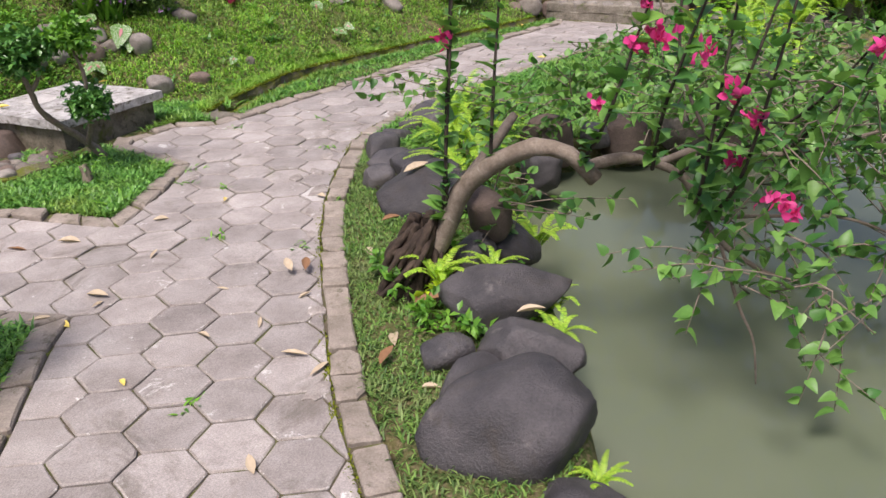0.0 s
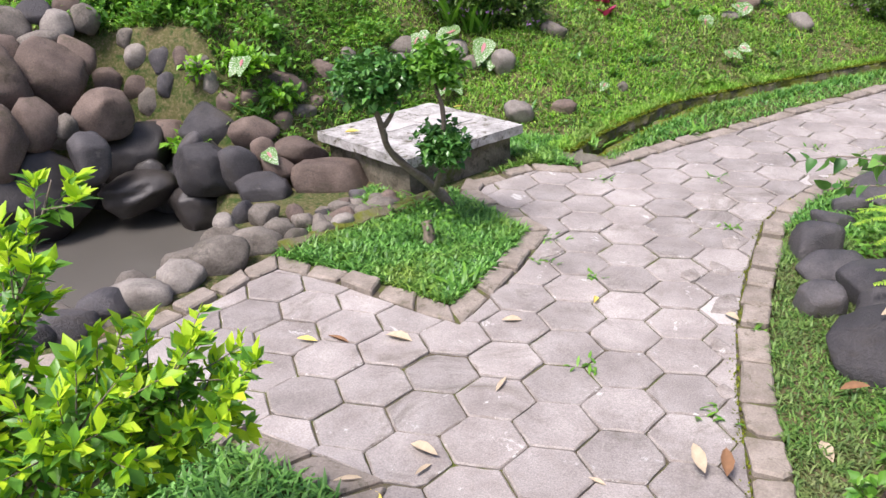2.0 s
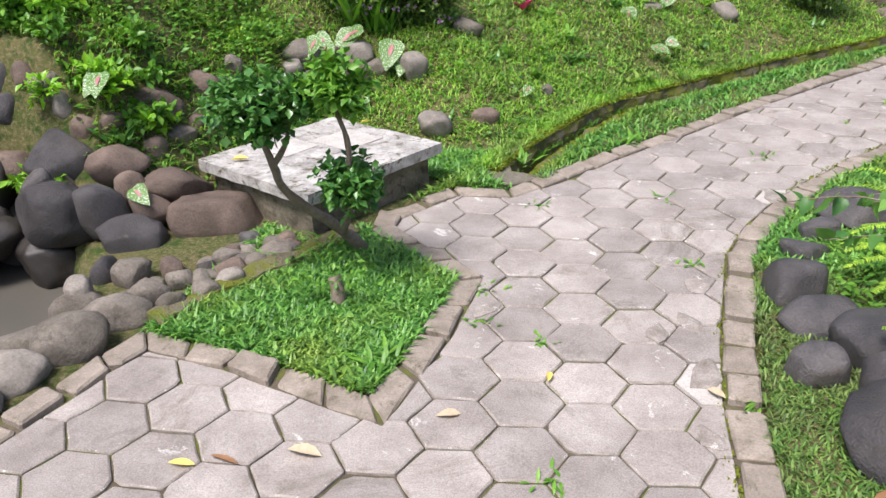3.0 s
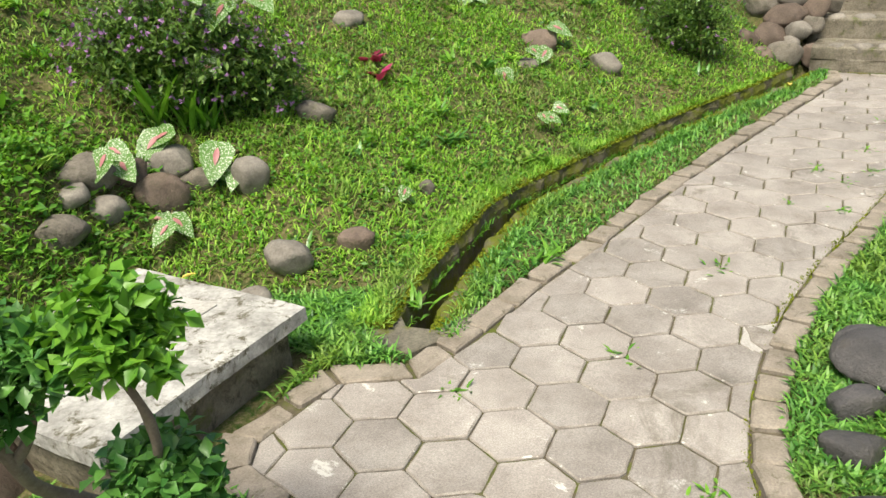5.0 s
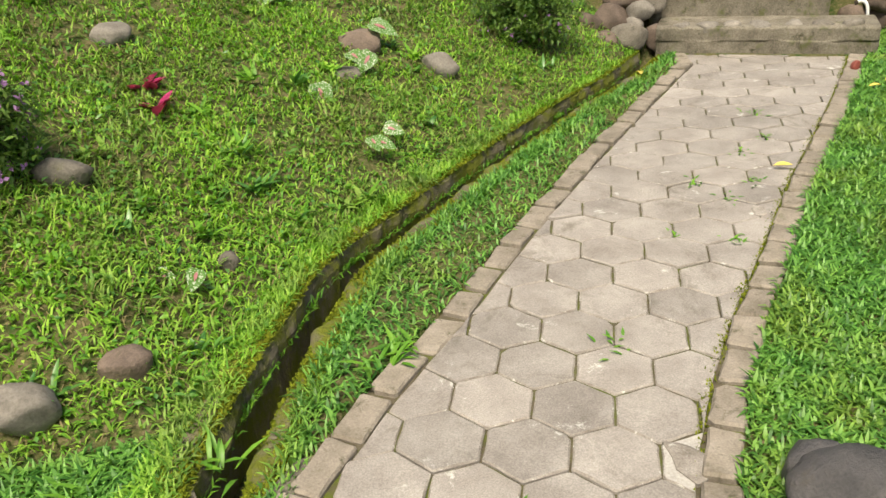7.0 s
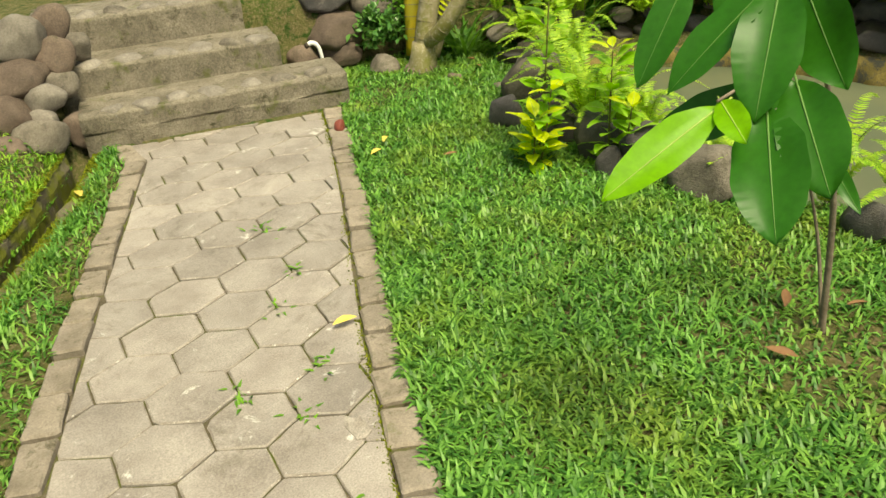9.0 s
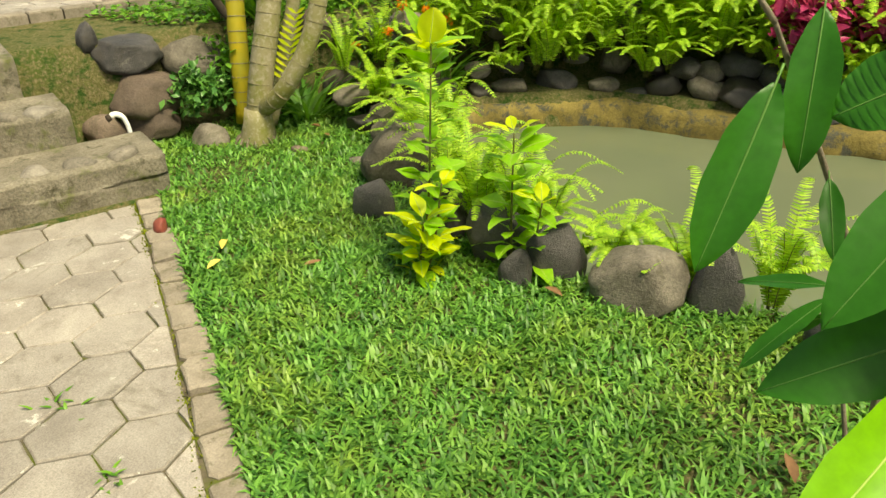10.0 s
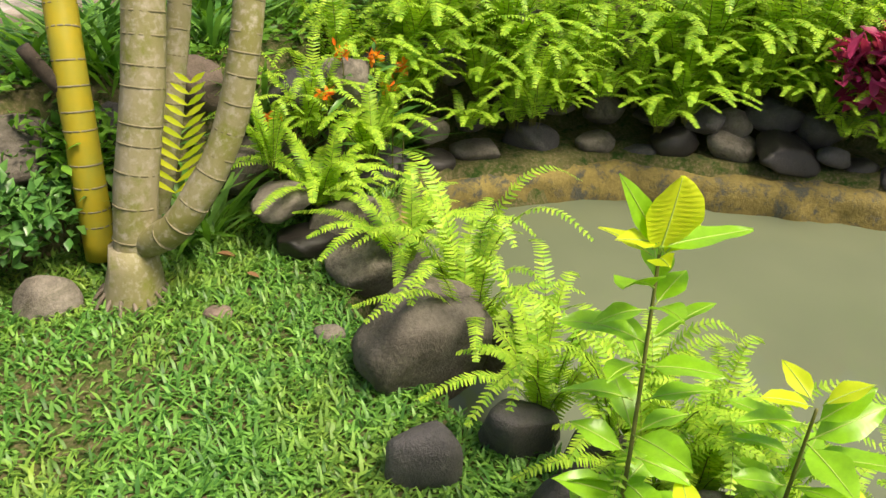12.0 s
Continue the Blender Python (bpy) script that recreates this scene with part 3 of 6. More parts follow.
rocks([(-4.29, 5.02, 0.74, 0.13, 0.12, 45), (-4.20, 4.99, 0.65, 0.15, 0.13, 44), (-4.04, 5.01, 0.64, 0.13, 0.13, 43), (-3.89, 5.03, 0.64, 0.12, 0.12, 41), (-3.77, 5.03, 0.60, 0.17, 0.12, 40),
       (-3.69, 5.01, 0.52, 0.10, 0.12, 40), (-3.99, 4.96, 0.49, 0.13, 0.17, 43), (-4.19, 4.93, 0.47, 0.17, 0.15, 45), (-4.44, 4.89, 0.89, 0.15, 0.14, 47), (-4.54, 4.77, 0.87, 0.18, 0.15, 48),
       (-4.67, 4.74, 0.94, 0.20, 0.12, 50), (-4.57, 4.89, 0.96, 0.16, 0.12, 48), (-4.55, 4.61, 0.79, 0.22, 0.13, 50)], "basin bank stones", [GY_, PL, DK, BR], 1.06, 1.1)
rocks([(-4.14, 4.31, 0.41, 0.11, 0.14, 50), (-3.27, 5.47, 0.32, 0.11, 0.08, 32), (-3.21, 5.60, 0.31, 0.11, 0.09, 31), (-3.33, 5.14, 0.26, 0.14, 0.12, 35), (-3.28, 5.90, 0.52, 0.12, 0.10, 30),
       (-4.36, 4.89, 0.50, 0.18, 0.18, 46), (-4.09, 4.92, 0.39, 0.14, 0.14, 44), (-3.60, 5.01, 0.41, 0.14, 0.10, 39), (-3.29, 5.33, 0.28, 0.15, 0.09, 33), (-3.49, 5.07, 0.42, 0.13, 0.09, 37),
       (-4.73, 4.57, 0.88, 0.22, 0.17, 52), (-4.65, 4.43, 0.76, 0.25, 0.18, 52)], "basin bank stones", [GY_, BR], 1.06, 1.1)
# stones on the hillside
rock((-2.43, 6.64, 0.36), 0.16, 0.2, 21, PL, "pale upright stone beside caladium leaves", "hillside stones", 0.8, 8, 10)
rocks([(-2.82, 6.52, 0.36, 0.26, 0.16, 28), (-2.81, 6.68, 0.45, 0.24, 0.13, 27), (-2.93, 6.5, 0.46, 0.16, 0.12, 30), (-2.69, 6.66, 0.36, 0.18, 0.13, 25), (-1.91, 6.38, 0.15, 0.17, 0.13, 14), (-2.24, 8.49, 0.82, 0.22, 0.1, 12), (-0.96, 9.13, 0.51, 0.3, 0.13, -3), (-1.1, 8.75, 0.42, 0.2, 0.1, -3)], "hillside stones", [BR, PL, BR, GY_], 1.0, 1.0, 0.02)
rocks([(-3.05, 6.38, 0.52, 0.25, 0.15, 33), (-2.97, 6.32, 0.37, 0.17, 0.11, 32), (-3.07, 6.07, 0.37, 0.22, 0.12, 36), (-3.07, 6.25, 0.47, 0.15, 0.09, 35), (-2.24, 7.27, 0.52, 0.21, 0.14, 15), (-0.5, 9.05, 0.36, 0.24, 0.16, -8), (-1.65, 7.03, 0.15, 0.09, 0.12, 7), (-2.3, 6.05, 0.06, 0.16, 0.06, 20)], "hillside stones", [GY_, PL], 1.0, 1.0, 0.03)
rock((-2.19, 6.24, 0.12), 0.19, 0.15, 20, PL, "pale grey rounded stone behind the slab", "hillside stones", 0.85)
# stone wall beside the steps
rocks([(0.92, 10.1, 0.12, 0.2, 0.12, -18), (1.13, 10.12, 0.12, 0.28, 0.16, -20), (1.05, 10.3, 0.24, 0.3, 0.2, -18), (1.27, 10.25, 0.28, 0.22, 0.14, -20), (1.2, 10.4, 0.4, 0.34, 0.16, -18), (1.4, 10.35, 0.33, 0.24, 0.14, -20), (1.43, 10.38, 0.46, 0.2, 0.2, -20), (1.3, 10.55, 0.56, 0.36, 0.22, -20),
       (1.55, 10.6, 0.58, 0.26, 0.2, -20), (1.05, 10.6, 0.5, 0.3, 0.2, -18), (1.35, 10.15, 0.1, 0.2, 0.16, -20), (1.2, 10.2, 0.2, 0.16, 0.1, -20), (0.85, 10.3, 0.2, 0.24, 0.2, -20), (1.6, 10.45, 0.47, 0.18, 0.14, -22)], "stone wall stones", [BR, GY_, BR, PL], 1.0, 1.1)
stone_step(0.0, 0.0, 1.53, 0.44, -0.05, 0.2, 3, "low garden step of cement with set stones")
stone_step(0.40, -0.1, 1.22, 0.44, 0.0, 0.37, 5, "second cement step with stones set in it")
stone_step(0.80, -0.2, 1.08, 0.6, 0.1, 0.58, 8, "upper cement step with moss on its riser")
# stones round the palms and along the lawn shore
rocks([(3.23, 10.13, 0.5, 0.39, 0.2, -40), (3.62, 10.0, 0.42, 0.4, 0.2, -44), (3.24, 10.02, 0.28, 0.44, 0.18, -41), (3.2, 9.99, 0.12, 0.32, 0.16, -41), (3.1, 10.25, 0.6, 0.12, 0.2, -38), (3.29, 9.64, 0.05, 0.2, 0.17, -45), (3.39, 9.08, 0.02, 0.12, 0.1, -52), (4.21, 9.51, 0.5, 0.2, 0.24, -54), (3.95, 9.7, 0.35, 0.34, 0.24, -50), (4.25, 9.3, 0.2, 0.34, 0.22, -55), (3.0, 10.1, 0.1, 0.24, 0.2, -40)], "palm bank stones", [DK, GY_, BR, BR], 1.0, 0.95, 0.03)
rocks([(3.78, 8.66, 0.05, 0.29, 0.16, -74), (3.27, 8.36, 0.10, 0.35, 0.27, -77), (4.0, 8.84, 0.06, 0.32, 0.18, -71), (2.85, 8.26, 0.06, 0.18, 0.15, -76), (3.02, 8.05, 0.05, 0.19, 0.2, -84), (3.45, 8.2, 0.03, 0.26, 0.18, -82), (3.36, 8.69, 0.0, 0.1, 0.06, -69), (2.93, 7.84, 0.04, 0.2, 0.17, -80), (2.78, 7.9, 0.03, 0.2, 0.17, -80), (2.72, 7.6, 0.08, 0.24, 0.22, -80)], "lawn shore stones", [GY_, GY_, GY_, DK, DK])
rock((2.54, 7.44, 0.05), 0.12, 0.2, -74, DK, LABELS[DK.name], "lawn shore stones", 0.8)
rock((2.67, 7.32, 0.08), 0.2, 0.34, -60, DK, "pointed dark standing stone", "lawn shore stones", 0.7, 0, -16)
rock((2.60, 7.0, 0.08), 0.34, 0.31, -85, GY_, "large grey boulder with a pale broken face", "lawn shore stones", 0.6, -14, 0)
rock((2.66, 6.73, 0.10), 0.17, 0.38, -92, DK, "tall dark upright stone", "lawn shore stones", 0.7, -6, 4)
rock((2.57, 6.33, 0.05), 0.2, 0.2, -96, DK, LABELS[DK.name], "lawn shore stones", 0.8)
rr = random.Random(11)


def stone_row(line, lo, hi, z, group, mats, out=0.0, flat=0.75):
    """Stones side by side along a line."""
    pts = smooth_line(line, 0.05)
    k, due = 0, 0.0
    acc = 0.0
    for a, b in zip(pts[:-1], pts[1:]):
        acc += np.linalg.norm(b - a)
        if acc >= due:
            w = rr.uniform(lo, hi)
            tang = unit(b - a)
            p = a + np.array([-tang[1], tang[0]]) * (out + rr.uniform(-0.06, 0.06))
            m = rr.choice(mats)
            rock((p[0], p[1], z + rr.uniform(-0.05, 0.05)), w * 1.1, w * rr.uniform(flat - 0.15, flat + 0.2), math.degrees(math.atan2(tang[1], tang[0])) + rr.uniform(-15, 15), m, LABELS[m.name], group, rr.uniform(0.7, 0.9), rr.gauss(0, 8), rr.gauss(0, 8))
            due = acc + w * rr.uniform(0.7, 1.15)


stone_row([(-4.9, 4.0), (-4.45, 4.38), (-4.15, 4.72), (-3.85, 4.8), (-3.5, 4.72), (-3.25, 4.6)], 0.25, 0.38, -0.05, "basin bank stones", [WT, DK])
stone_row([(-4.7, 4.45), (-4.3, 4.8), (-3.95, 4.9), (-3.6, 4.85)], 0.24, 0.36, 0.22, "basin bank stones", [WT, GY_, BR])
stone_row([(0.5, 4.3), (0.62, 4.75), (1.3, 4.98), (2.0, 5.02), (2.55, 5.2), (2.68, 5.7), (2.66, 6.2)], 0.18, 0.34, 0.03, "far shore stones", [DK, GY_, BR])
stone_row([(0.40, 0.5), (0.36, 1.1), (0.3, 1.5)], 0.25, 0.4, 0.02, "pond edge stones", [DK])
FAR_EDGE = [(3.95, 8.75), (4.2, 8.78), (4.72, 8.55), (5.1, 7.87), (5.11, 7.1), (5.16, 6.3), (5.3, 5.0), (5.2, 3.5), (5.0, 2.0)]
stone_row(FAR_EDGE, 0.14, 0.30, 0.03, "pond wall stones", [DK, GY_, WT, DK], 0.17, 0.6)
stone_row(FAR_EDGE[:7], 0.14, 0.28, 0.17, "pond wall stones", [DK, GY_, WT], 0.28, 0.6)
stone_row([(4.3, 9.1), (4.85, 8.85), (5.4, 8.3), (5.52, 7.6)], 0.2, 0.34, 0.44, "pond wall stones", [GY_, DK], 0.0)
pond_wall = swept(smooth_line(FAR_EDGE, 0.04), [(-0.03, -0.55), (-0.035, -0.25), (-0.04, -0.18), (-0.035, -0.14), (-0.025, -0.10), (-0.01, -0.065), (0.03, -0.045), (0.14, -0.04), (0.14, -0.55)], "pond_wall", M_WALLBAND, True, 0.04, True)
tagged(pond_wall, "low yellow-brown stained cement wall of the pond", "wall", kind="structure")

# ---- where grass grows ----
def lawn_ok(p):
    return (~inside(p, PATH)) & (sdf(p, POND) > 0.10) & (sdf(p, BASIN) > 0.3) & (seg_dist(p, DRAIN)[0] > 0.15) & ~inside(p, SLAB_AREA)


SLAB_AREA = [(-3.0, 5.12), (-2.27, 4.74), (-1.93, 5.62), (-2.56, 5.95)]


def off_hill(p):
    d, s = seg_dist(p, HILL_TOE)
    return (s < 0) & (sdf(p, TERRACE) > 0.05)


def on_hill(p):
    d, s = seg_dist(p, HILL_TOE)
    return (s > 0) & (d > 0.03)



# ---- plants: builders ----
OVATE = ((0.0, 0.06), (0.22, 0.78), (0.48, 1.0), (0.78, 0.62), (1.0, 0.02))
SMALL = ((0.0, 0.1), (0.5, 1.0), (1.0, 0.05))
HEART = ((0.0, 0.55), (0.2, 1.0), (0.5, 0.85), (0.8, 0.42), (1.0, 0.02))
MANGO = ((0.0, 0.1), (0.1, 0.5), (0.3, 0.92), (0.58, 1.0), (0.8, 0.74), (0.93, 0.35), (1.0, 0.02))
ROUND = ((0.0, 0.3), (0.18, 0.8), (0.45, 1.0), (0.75, 0.9), (0.92, 0.5), (1.0, 0.1))
LEAFLET = ((0.0, 1.0), (1.0, 0.3))
LONG = ((0.0, 0.2), (0.3, 0.9), (0.6, 1.0), (1.0, 0.02))


def leaves(P, D, N, L, W, prof=OVATE, droop=0.25, fold=0.18):
    """Leaves as arrays: base points, directions, upper sides, lengths, widths. Gives vertices, corners, face sizes."""
    P, D, N = np.asarray(P, float), unit(np.asarray(D, float)), np.asarray(N, float)
    n = len(P)
    L, W = np.broadcast_to(L, n)[:, None], np.broadcast_to(W, n)[:, None]
    S = unit(np.cross(D, N))
    U = np.cross(S, D)
    rows = []
    for t, w in prof:
        c = P + D * L * t - U * L * droop * t * t
        e = W * w * 0.5
        rows += [c - S * e + U * e * fold * 2, c, c + S * e + U * e * fold * 2]
    v = np.stack(rows, 1)
    m = len(prof)
    f = []
    for k in range(m - 1):
        a = 3 * k
        f += [a, a + 1, a + 4, a + 3, a + 1, a + 2, a + 5, a + 4]
    f = np.array(f)
    loops = (np.arange(n)[:, None] * (3 * m) + f).ravel()
    return v.reshape(-1, 3), loops, np.full(n * 2 * (m - 1), 4)


def leaf_part(name, batches, mat, parent, label="", smooth=True, many=None):
    """Several leaf batches as one mesh under a plant."""
    v, l, s, o = [], [], [], 0
    for a, b, c in batches:
        v.append(a), l.append(b + o), s.append(c)
        o += len(a)
    ob = ob_of(name, mesh_arrays(name, np.concatenate(v), np.concatenate(l), np.concatenate(s), smooth), mat, parent)
    return tagged(ob, label, kind="stuff" if len(np.concatenate(s)) > 60 else "")


def tubes(name, lines, mat, parent, sides=7, label="", knots=0.0, step=0.0):
    """Tapered, slightly crooked stems: each line is points with a radius at both ends."""
    verts, faces = [], []
    for pts, r0, r1 in lines:
        c = smooth_line(pts, step or max(0.02, r0 * 1.5))
        tang = unit(np.gradient(c, axis=0))
        ref = np.array([0.3, 0.9, 0.2])
        s = unit(np.cross(tang, ref))
        u = np.cross(s, tang)
        o = len(verts)
        for k in range(len(c)):
            f = k / max(1, len(c) - 1)
            r = r0 + (r1 - r0) * f
            for j in range(sides):
                a = 2 * math.pi * j / sides
                rj = r * (1 + knots * noise.noise(Vector(c[k]) * 18 + Vector((j * 0.7, 0, 0))))
                verts.append(c[k] + (s[k] * math.cos(a) + u[k] * math.sin(a)) * rj)
        for k in range(len(c) - 1):
            for j in range(sides):
                l = (j + 1) % sides
                faces.append((o + k * sides + j, o + k * sides + l, o + (k + 1) * sides + l, o + (k + 1) * sides + j))
        faces += [tuple(o + j for j in range(sides))[::-1], tuple(o + (len(c) - 1) * sides + j for j in range(sides))]
    return tagged(ob_of(name, mesh_of(name, verts, faces, True), mat, parent), label, kind="stuff" if len(lines) > 7 else "")


def twig_leaves(r, lines, per, L, W, spread=1.0, prof=SMALL, droop=0.2, up=0.5, last=0.0):
    """Leaves set along twigs, pointing outward and a little up."""
    P, D, N, LL = [], [], [], []
    for pts in lines:
        c = smooth_line(pts, 0.02)
        for k in range(per):
            f = last + (1 - last) * (k + r.uniform(0, 1)) / per
            q = min(len(c) - 1, int(f * len(c)))
            tang = unit(c[min(q + 1, len(c) - 1)] - c[max(q - 1, 0)])
            side = r.normal(0, 1, 3)
            d = unit(unit(side - tang * (side @ tang)) * spread + tang * 0.5 + np.array([0, 0, up]) * 0.5)
            P.append(c[q]), D.append(d), N.append(unit(np.array([0, 0, 1.0]) + r.normal(0, 0.35, 3))), LL.append(r.uniform(0.6, 1.25))
    LL = np.array(LL)
    return leaves(P, D, N, L * LL, W * LL, prof, droop)


def ball_twigs(r, c, rad, n, root=None):
    """Short twigs filling an ellipsoid crown from its heart."""
    out = []
    for _ in range(n):
        d = unit(r.normal(0, 1, 3))
        d[2] = d[2] * 0.9 + 0.1
        e = np.array(c) + d * np.array(rad) * r.uniform(0.65, 1.08)
        s = np.array(c) + d * np.array(rad) * 0.25
        out.append([s, (s + e) / 2 + r.normal(0, 0.1, 3) * np.array(rad), e])
    return out


def big_leaf(parent, base, d, nrm, L, W, mat, rib, prof=None, droop=0.15, ripple=0.02, fold=0.16, label=""):
    """One broad leaf with a corrugated blade between its side veins, and its midrib as a part."""
    n = 31
    t = np.linspace(0, 1, n)
    pw = np.interp(t, [q[0] for q in prof or OVATE], [q[1] for q in prof or OVATE])
    pw[1:-1] = (pw[:-2] + pw[1:-1] * 2 + pw[2:]) / 4
    base, d = np.array(base, float), unit(np.array(d, float))
    s = unit(np.cross(d, np.array(nrm, float)))
    u = np.cross(s, d)
    v, f = [], []
    for k in range(n):
        c = base + d * L * t[k] - u * L * droop * t[k] ** 2
        e = W * pw[k] / 2
        z = ripple * W * (1 if k % 2 else -1)
        wav = 0.05 * W * math.sin(t[k] * 9 + W * 300)
        v += [c - s * e + u * (e * fold * 2 + wav), c - s * e * 0.5 + u * (e * fold * 1.2 + z), c, c + s * e * 0.5 + u * (e * fold * 1.2 + z), c + s * e + u * (e * fold * 2 - wav)]
    for k in range(n - 1):
        for j in range(4):
            f.append((k * 5 + j, k * 5 + j + 1, k * 5 + j + 6, k * 5 + j + 5))
    leaf = tagged(ob_of("leaf", mesh_of("leaf", v, f, True), mat, parent), label)
    ribp = [base + d * L * q - u * (L * droop * q * q - 0.0008) for q in (-0.1, 0.2, 0.5, 0.8, 0.98)]
    tubes("midrib", [(ribp, W * 0.018 + 0.0006, 0.0005)], rib, leaf, 5)
    return leaf


M_BARK = stone_mat("bark_grey_brown", (0.11, 0.085, 0.06), (0.23, 0.19, 0.15), (0.32, 0.28, 0.24), (0.6, 0.72), 14, 90, 0.9, 0.006, None, vary=0.1)
M_BARK_DARK = stone_mat("bark_dark", (0.025, 0.02, 0.015), (0.06, 0.045, 0.035), None, scale=20, grain=90, rough=0.85, bump_d=0.004, vary=0.1)
M_STUMP = stone_mat("rotting_wood", (0.016, 0.011, 0.008), (0.065, 0.046, 0.032), (0.11, 0.09, 0.07), (0.6, 0.7), 18, 80, 0.92, 0.012, None, vary=0.2)
M_STEM = plain_mat("green_stem", (0.08, 0.10, 0.02), (0.14, 0.13, 0.04), 0.6, 30)
M_LIME = leaf_mat("lime_leaf", (0.28, 0.52, 0.015), (0.56, 0.74, 0.03), 0.42, 0.4)
M_MIDLEAF = leaf_mat("mid_green_leaf", (0.07, 0.21, 0.025), (0.18, 0.38, 0.04), 0.35, 0.4)
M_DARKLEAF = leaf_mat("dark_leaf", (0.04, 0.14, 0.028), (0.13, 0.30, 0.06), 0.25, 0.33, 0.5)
M_BOUG = leaf_mat("climber_leaf", (0.045, 0.15, 0.03), (0.18, 0.36, 0.07), 0.35, 0.42)
M_PINK = leaf_mat("pink_bract", (0.62, 0.03, 0.20), (0.80, 0.08, 0.32), 0.4, 0.5)
M_FERN = leaf_mat("fern_leaf", (0.20, 0.42, 0.03), (0.48, 0.68, 0.07), 0.42, 0.45)
M_FERND = leaf_mat("deep_fern_leaf", (0.16, 0.35, 0.03), (0.40, 0.60, 0.06), 0.42, 0.45)
M_HIB = leaf_mat("glossy_green_leaf", (0.16, 0.40, 0.025), (0.30, 0.56, 0.03), 0.4, 0.32, 0.5)
M_RIB = plain_mat("leaf_rib", (0.30, 0.42, 0.08), (0.36, 0.48, 0.12), 0.5, 40, 0.0005)
M_HIBY = leaf_mat("yellow_young_leaf", (0.56, 0.72, 0.03), (0.84, 0.86, 0.06), 0.6, 0.35)
M_DKRIB = plain_mat("dark_leaf_rib", (0.08, 0.18, 0.04), (0.10, 0.22, 0.05), 0.5, 40, 0.0005)
M_MANGO = leaf_mat("large_dark_glossy_leaf", (0.012, 0.075, 0.008), (0.032, 0.155, 0.012), 0.22, 0.36, 0.25)
M_MANGOY = leaf_mat("large_fresh_leaf", (0.15, 0.42, 0.012), (0.22, 0.50, 0.015), 0.45, 0.4, 0.3)
M_CALA = leaf_mat("caladium_leaf", (0.07, 0.19, 0.035), (0.13, 0.26, 0.05), 0.3, 0.45, spots=(0.52, 0.58, 0.44))
M_CALAPINK = leaf_mat("caladium_heart", (0.42, 0.13, 0.15), (0.50, 0.24, 0.24), 0.3, 0.45)
M_RED = leaf_mat("red_coleus_leaf", (0.24, 0.012, 0.06), (0.55, 0.06, 0.20), 0.35, 0.42)
M_ORANGE = leaf_mat("orange_petal", (0.75, 0.13, 0.01), (0.85, 0.32, 0.02), 0.3, 0.5)
M_LILAC = leaf_mat("lilac_petal", (0.30, 0.14, 0.36), (0.45, 0.25, 0.5), 0.3, 0.6)
M_BUSH = leaf_mat("fine_bush_leaf", (0.04, 0.11, 0.02), (0.17, 0.28, 0.05), 0.36, 0.5)
M_DRY = leaf_mat("fallen_leaf", (0.34, 0.25, 0.15), (0.56, 0.47, 0.34), 0.15, 0.65)
M_DRYB = leaf_mat("brown_fallen_leaf", (0.14, 0.07, 0.035), (0.28, 0.15, 0.07), 0.1, 0.7)
M_YLEAF = leaf_mat("yellow_fallen_leaf", (0.68, 0.52, 0.10), (0.78, 0.62, 0.16), 0.2, 0.6)


def palm_mat():
    m, nt, b = start("palm_stem", 0.6, 0.35)
    geo = nt.nodes.new("ShaderNodeNewGeometry")
    sep = nt.nodes.new("ShaderNodeSeparateXYZ")
    nt.links.new(geo.outputs["Position"], sep.inputs[0])
    col = mix_rgb(nt, ramp(nt, noise_node(nt, 4, 5), 0.35, 0.65), (0.17, 0.16, 0.05), (0.27, 0.235, 0.15))
    col = mix_rgb(nt, ramp(nt, noise_node(nt, 9, 6, 0.7), 0.52, 0.66), col, (0.15, 0.16, 0.03))
    col = mix_rgb(nt, ramp(nt, noise_node(nt, 40, 4), 0.5, 0.75), col, (0.36, 0.32, 0.26))
    nt.links.new(col, b.inputs["Base Color"])
    bump(nt, b, noise_node(nt, 60, 5), 0.5, 0.003)
    return m


M_PALM = palm_mat()
M_PALMY = plain_mat("yellow_palm_stem", (0.38, 0.28, 0.015), (0.26, 0.25, 0.03), 0.5, 9, 0.001)
M_RING = plain_mat("palm_ring_scar", (0.15, 0.13, 0.07), (0.24, 0.21, 0.13), 0.8, 40)

# ---- clipped shrub in the kerbed bed ----
r = np.random.default_rng(3)
shrub = thing("shrub", (0, 0, 0), "small clipped shrub with bent grey trunk and three rounded leaf clumps", "shrub")
tubes("trunk", [([(-2.06, 4.78, -0.03), (-2.11, 4.72, 0.08), (-2.17, 4.62, 0.2), (-2.27, 4.5, 0.36), (-2.27, 4.42, 0.5), (-2.29, 4.38, 0.66)], 0.026, 0.012),
                ([(-2.13, 4.68, 0.12), (-2.04, 4.56, 0.28), (-1.98, 4.46, 0.46), (-1.96, 4.42, 0.62), (-2.0, 4.4, 0.76)], 0.017, 0.008),
                ([(-2.27, 4.42, 0.5), (-2.2, 4.42, 0.6), (-2.18, 4.42, 0.72)], 0.012, 0.007), ([(-2.0, 4.29, -0.03), (-2.0, 4.3, 0.05), (-2.02, 4.31, 0.11)], 0.035, 0.026)], M_BARK, shrub, 9, "grey crooked trunk", 0.35)
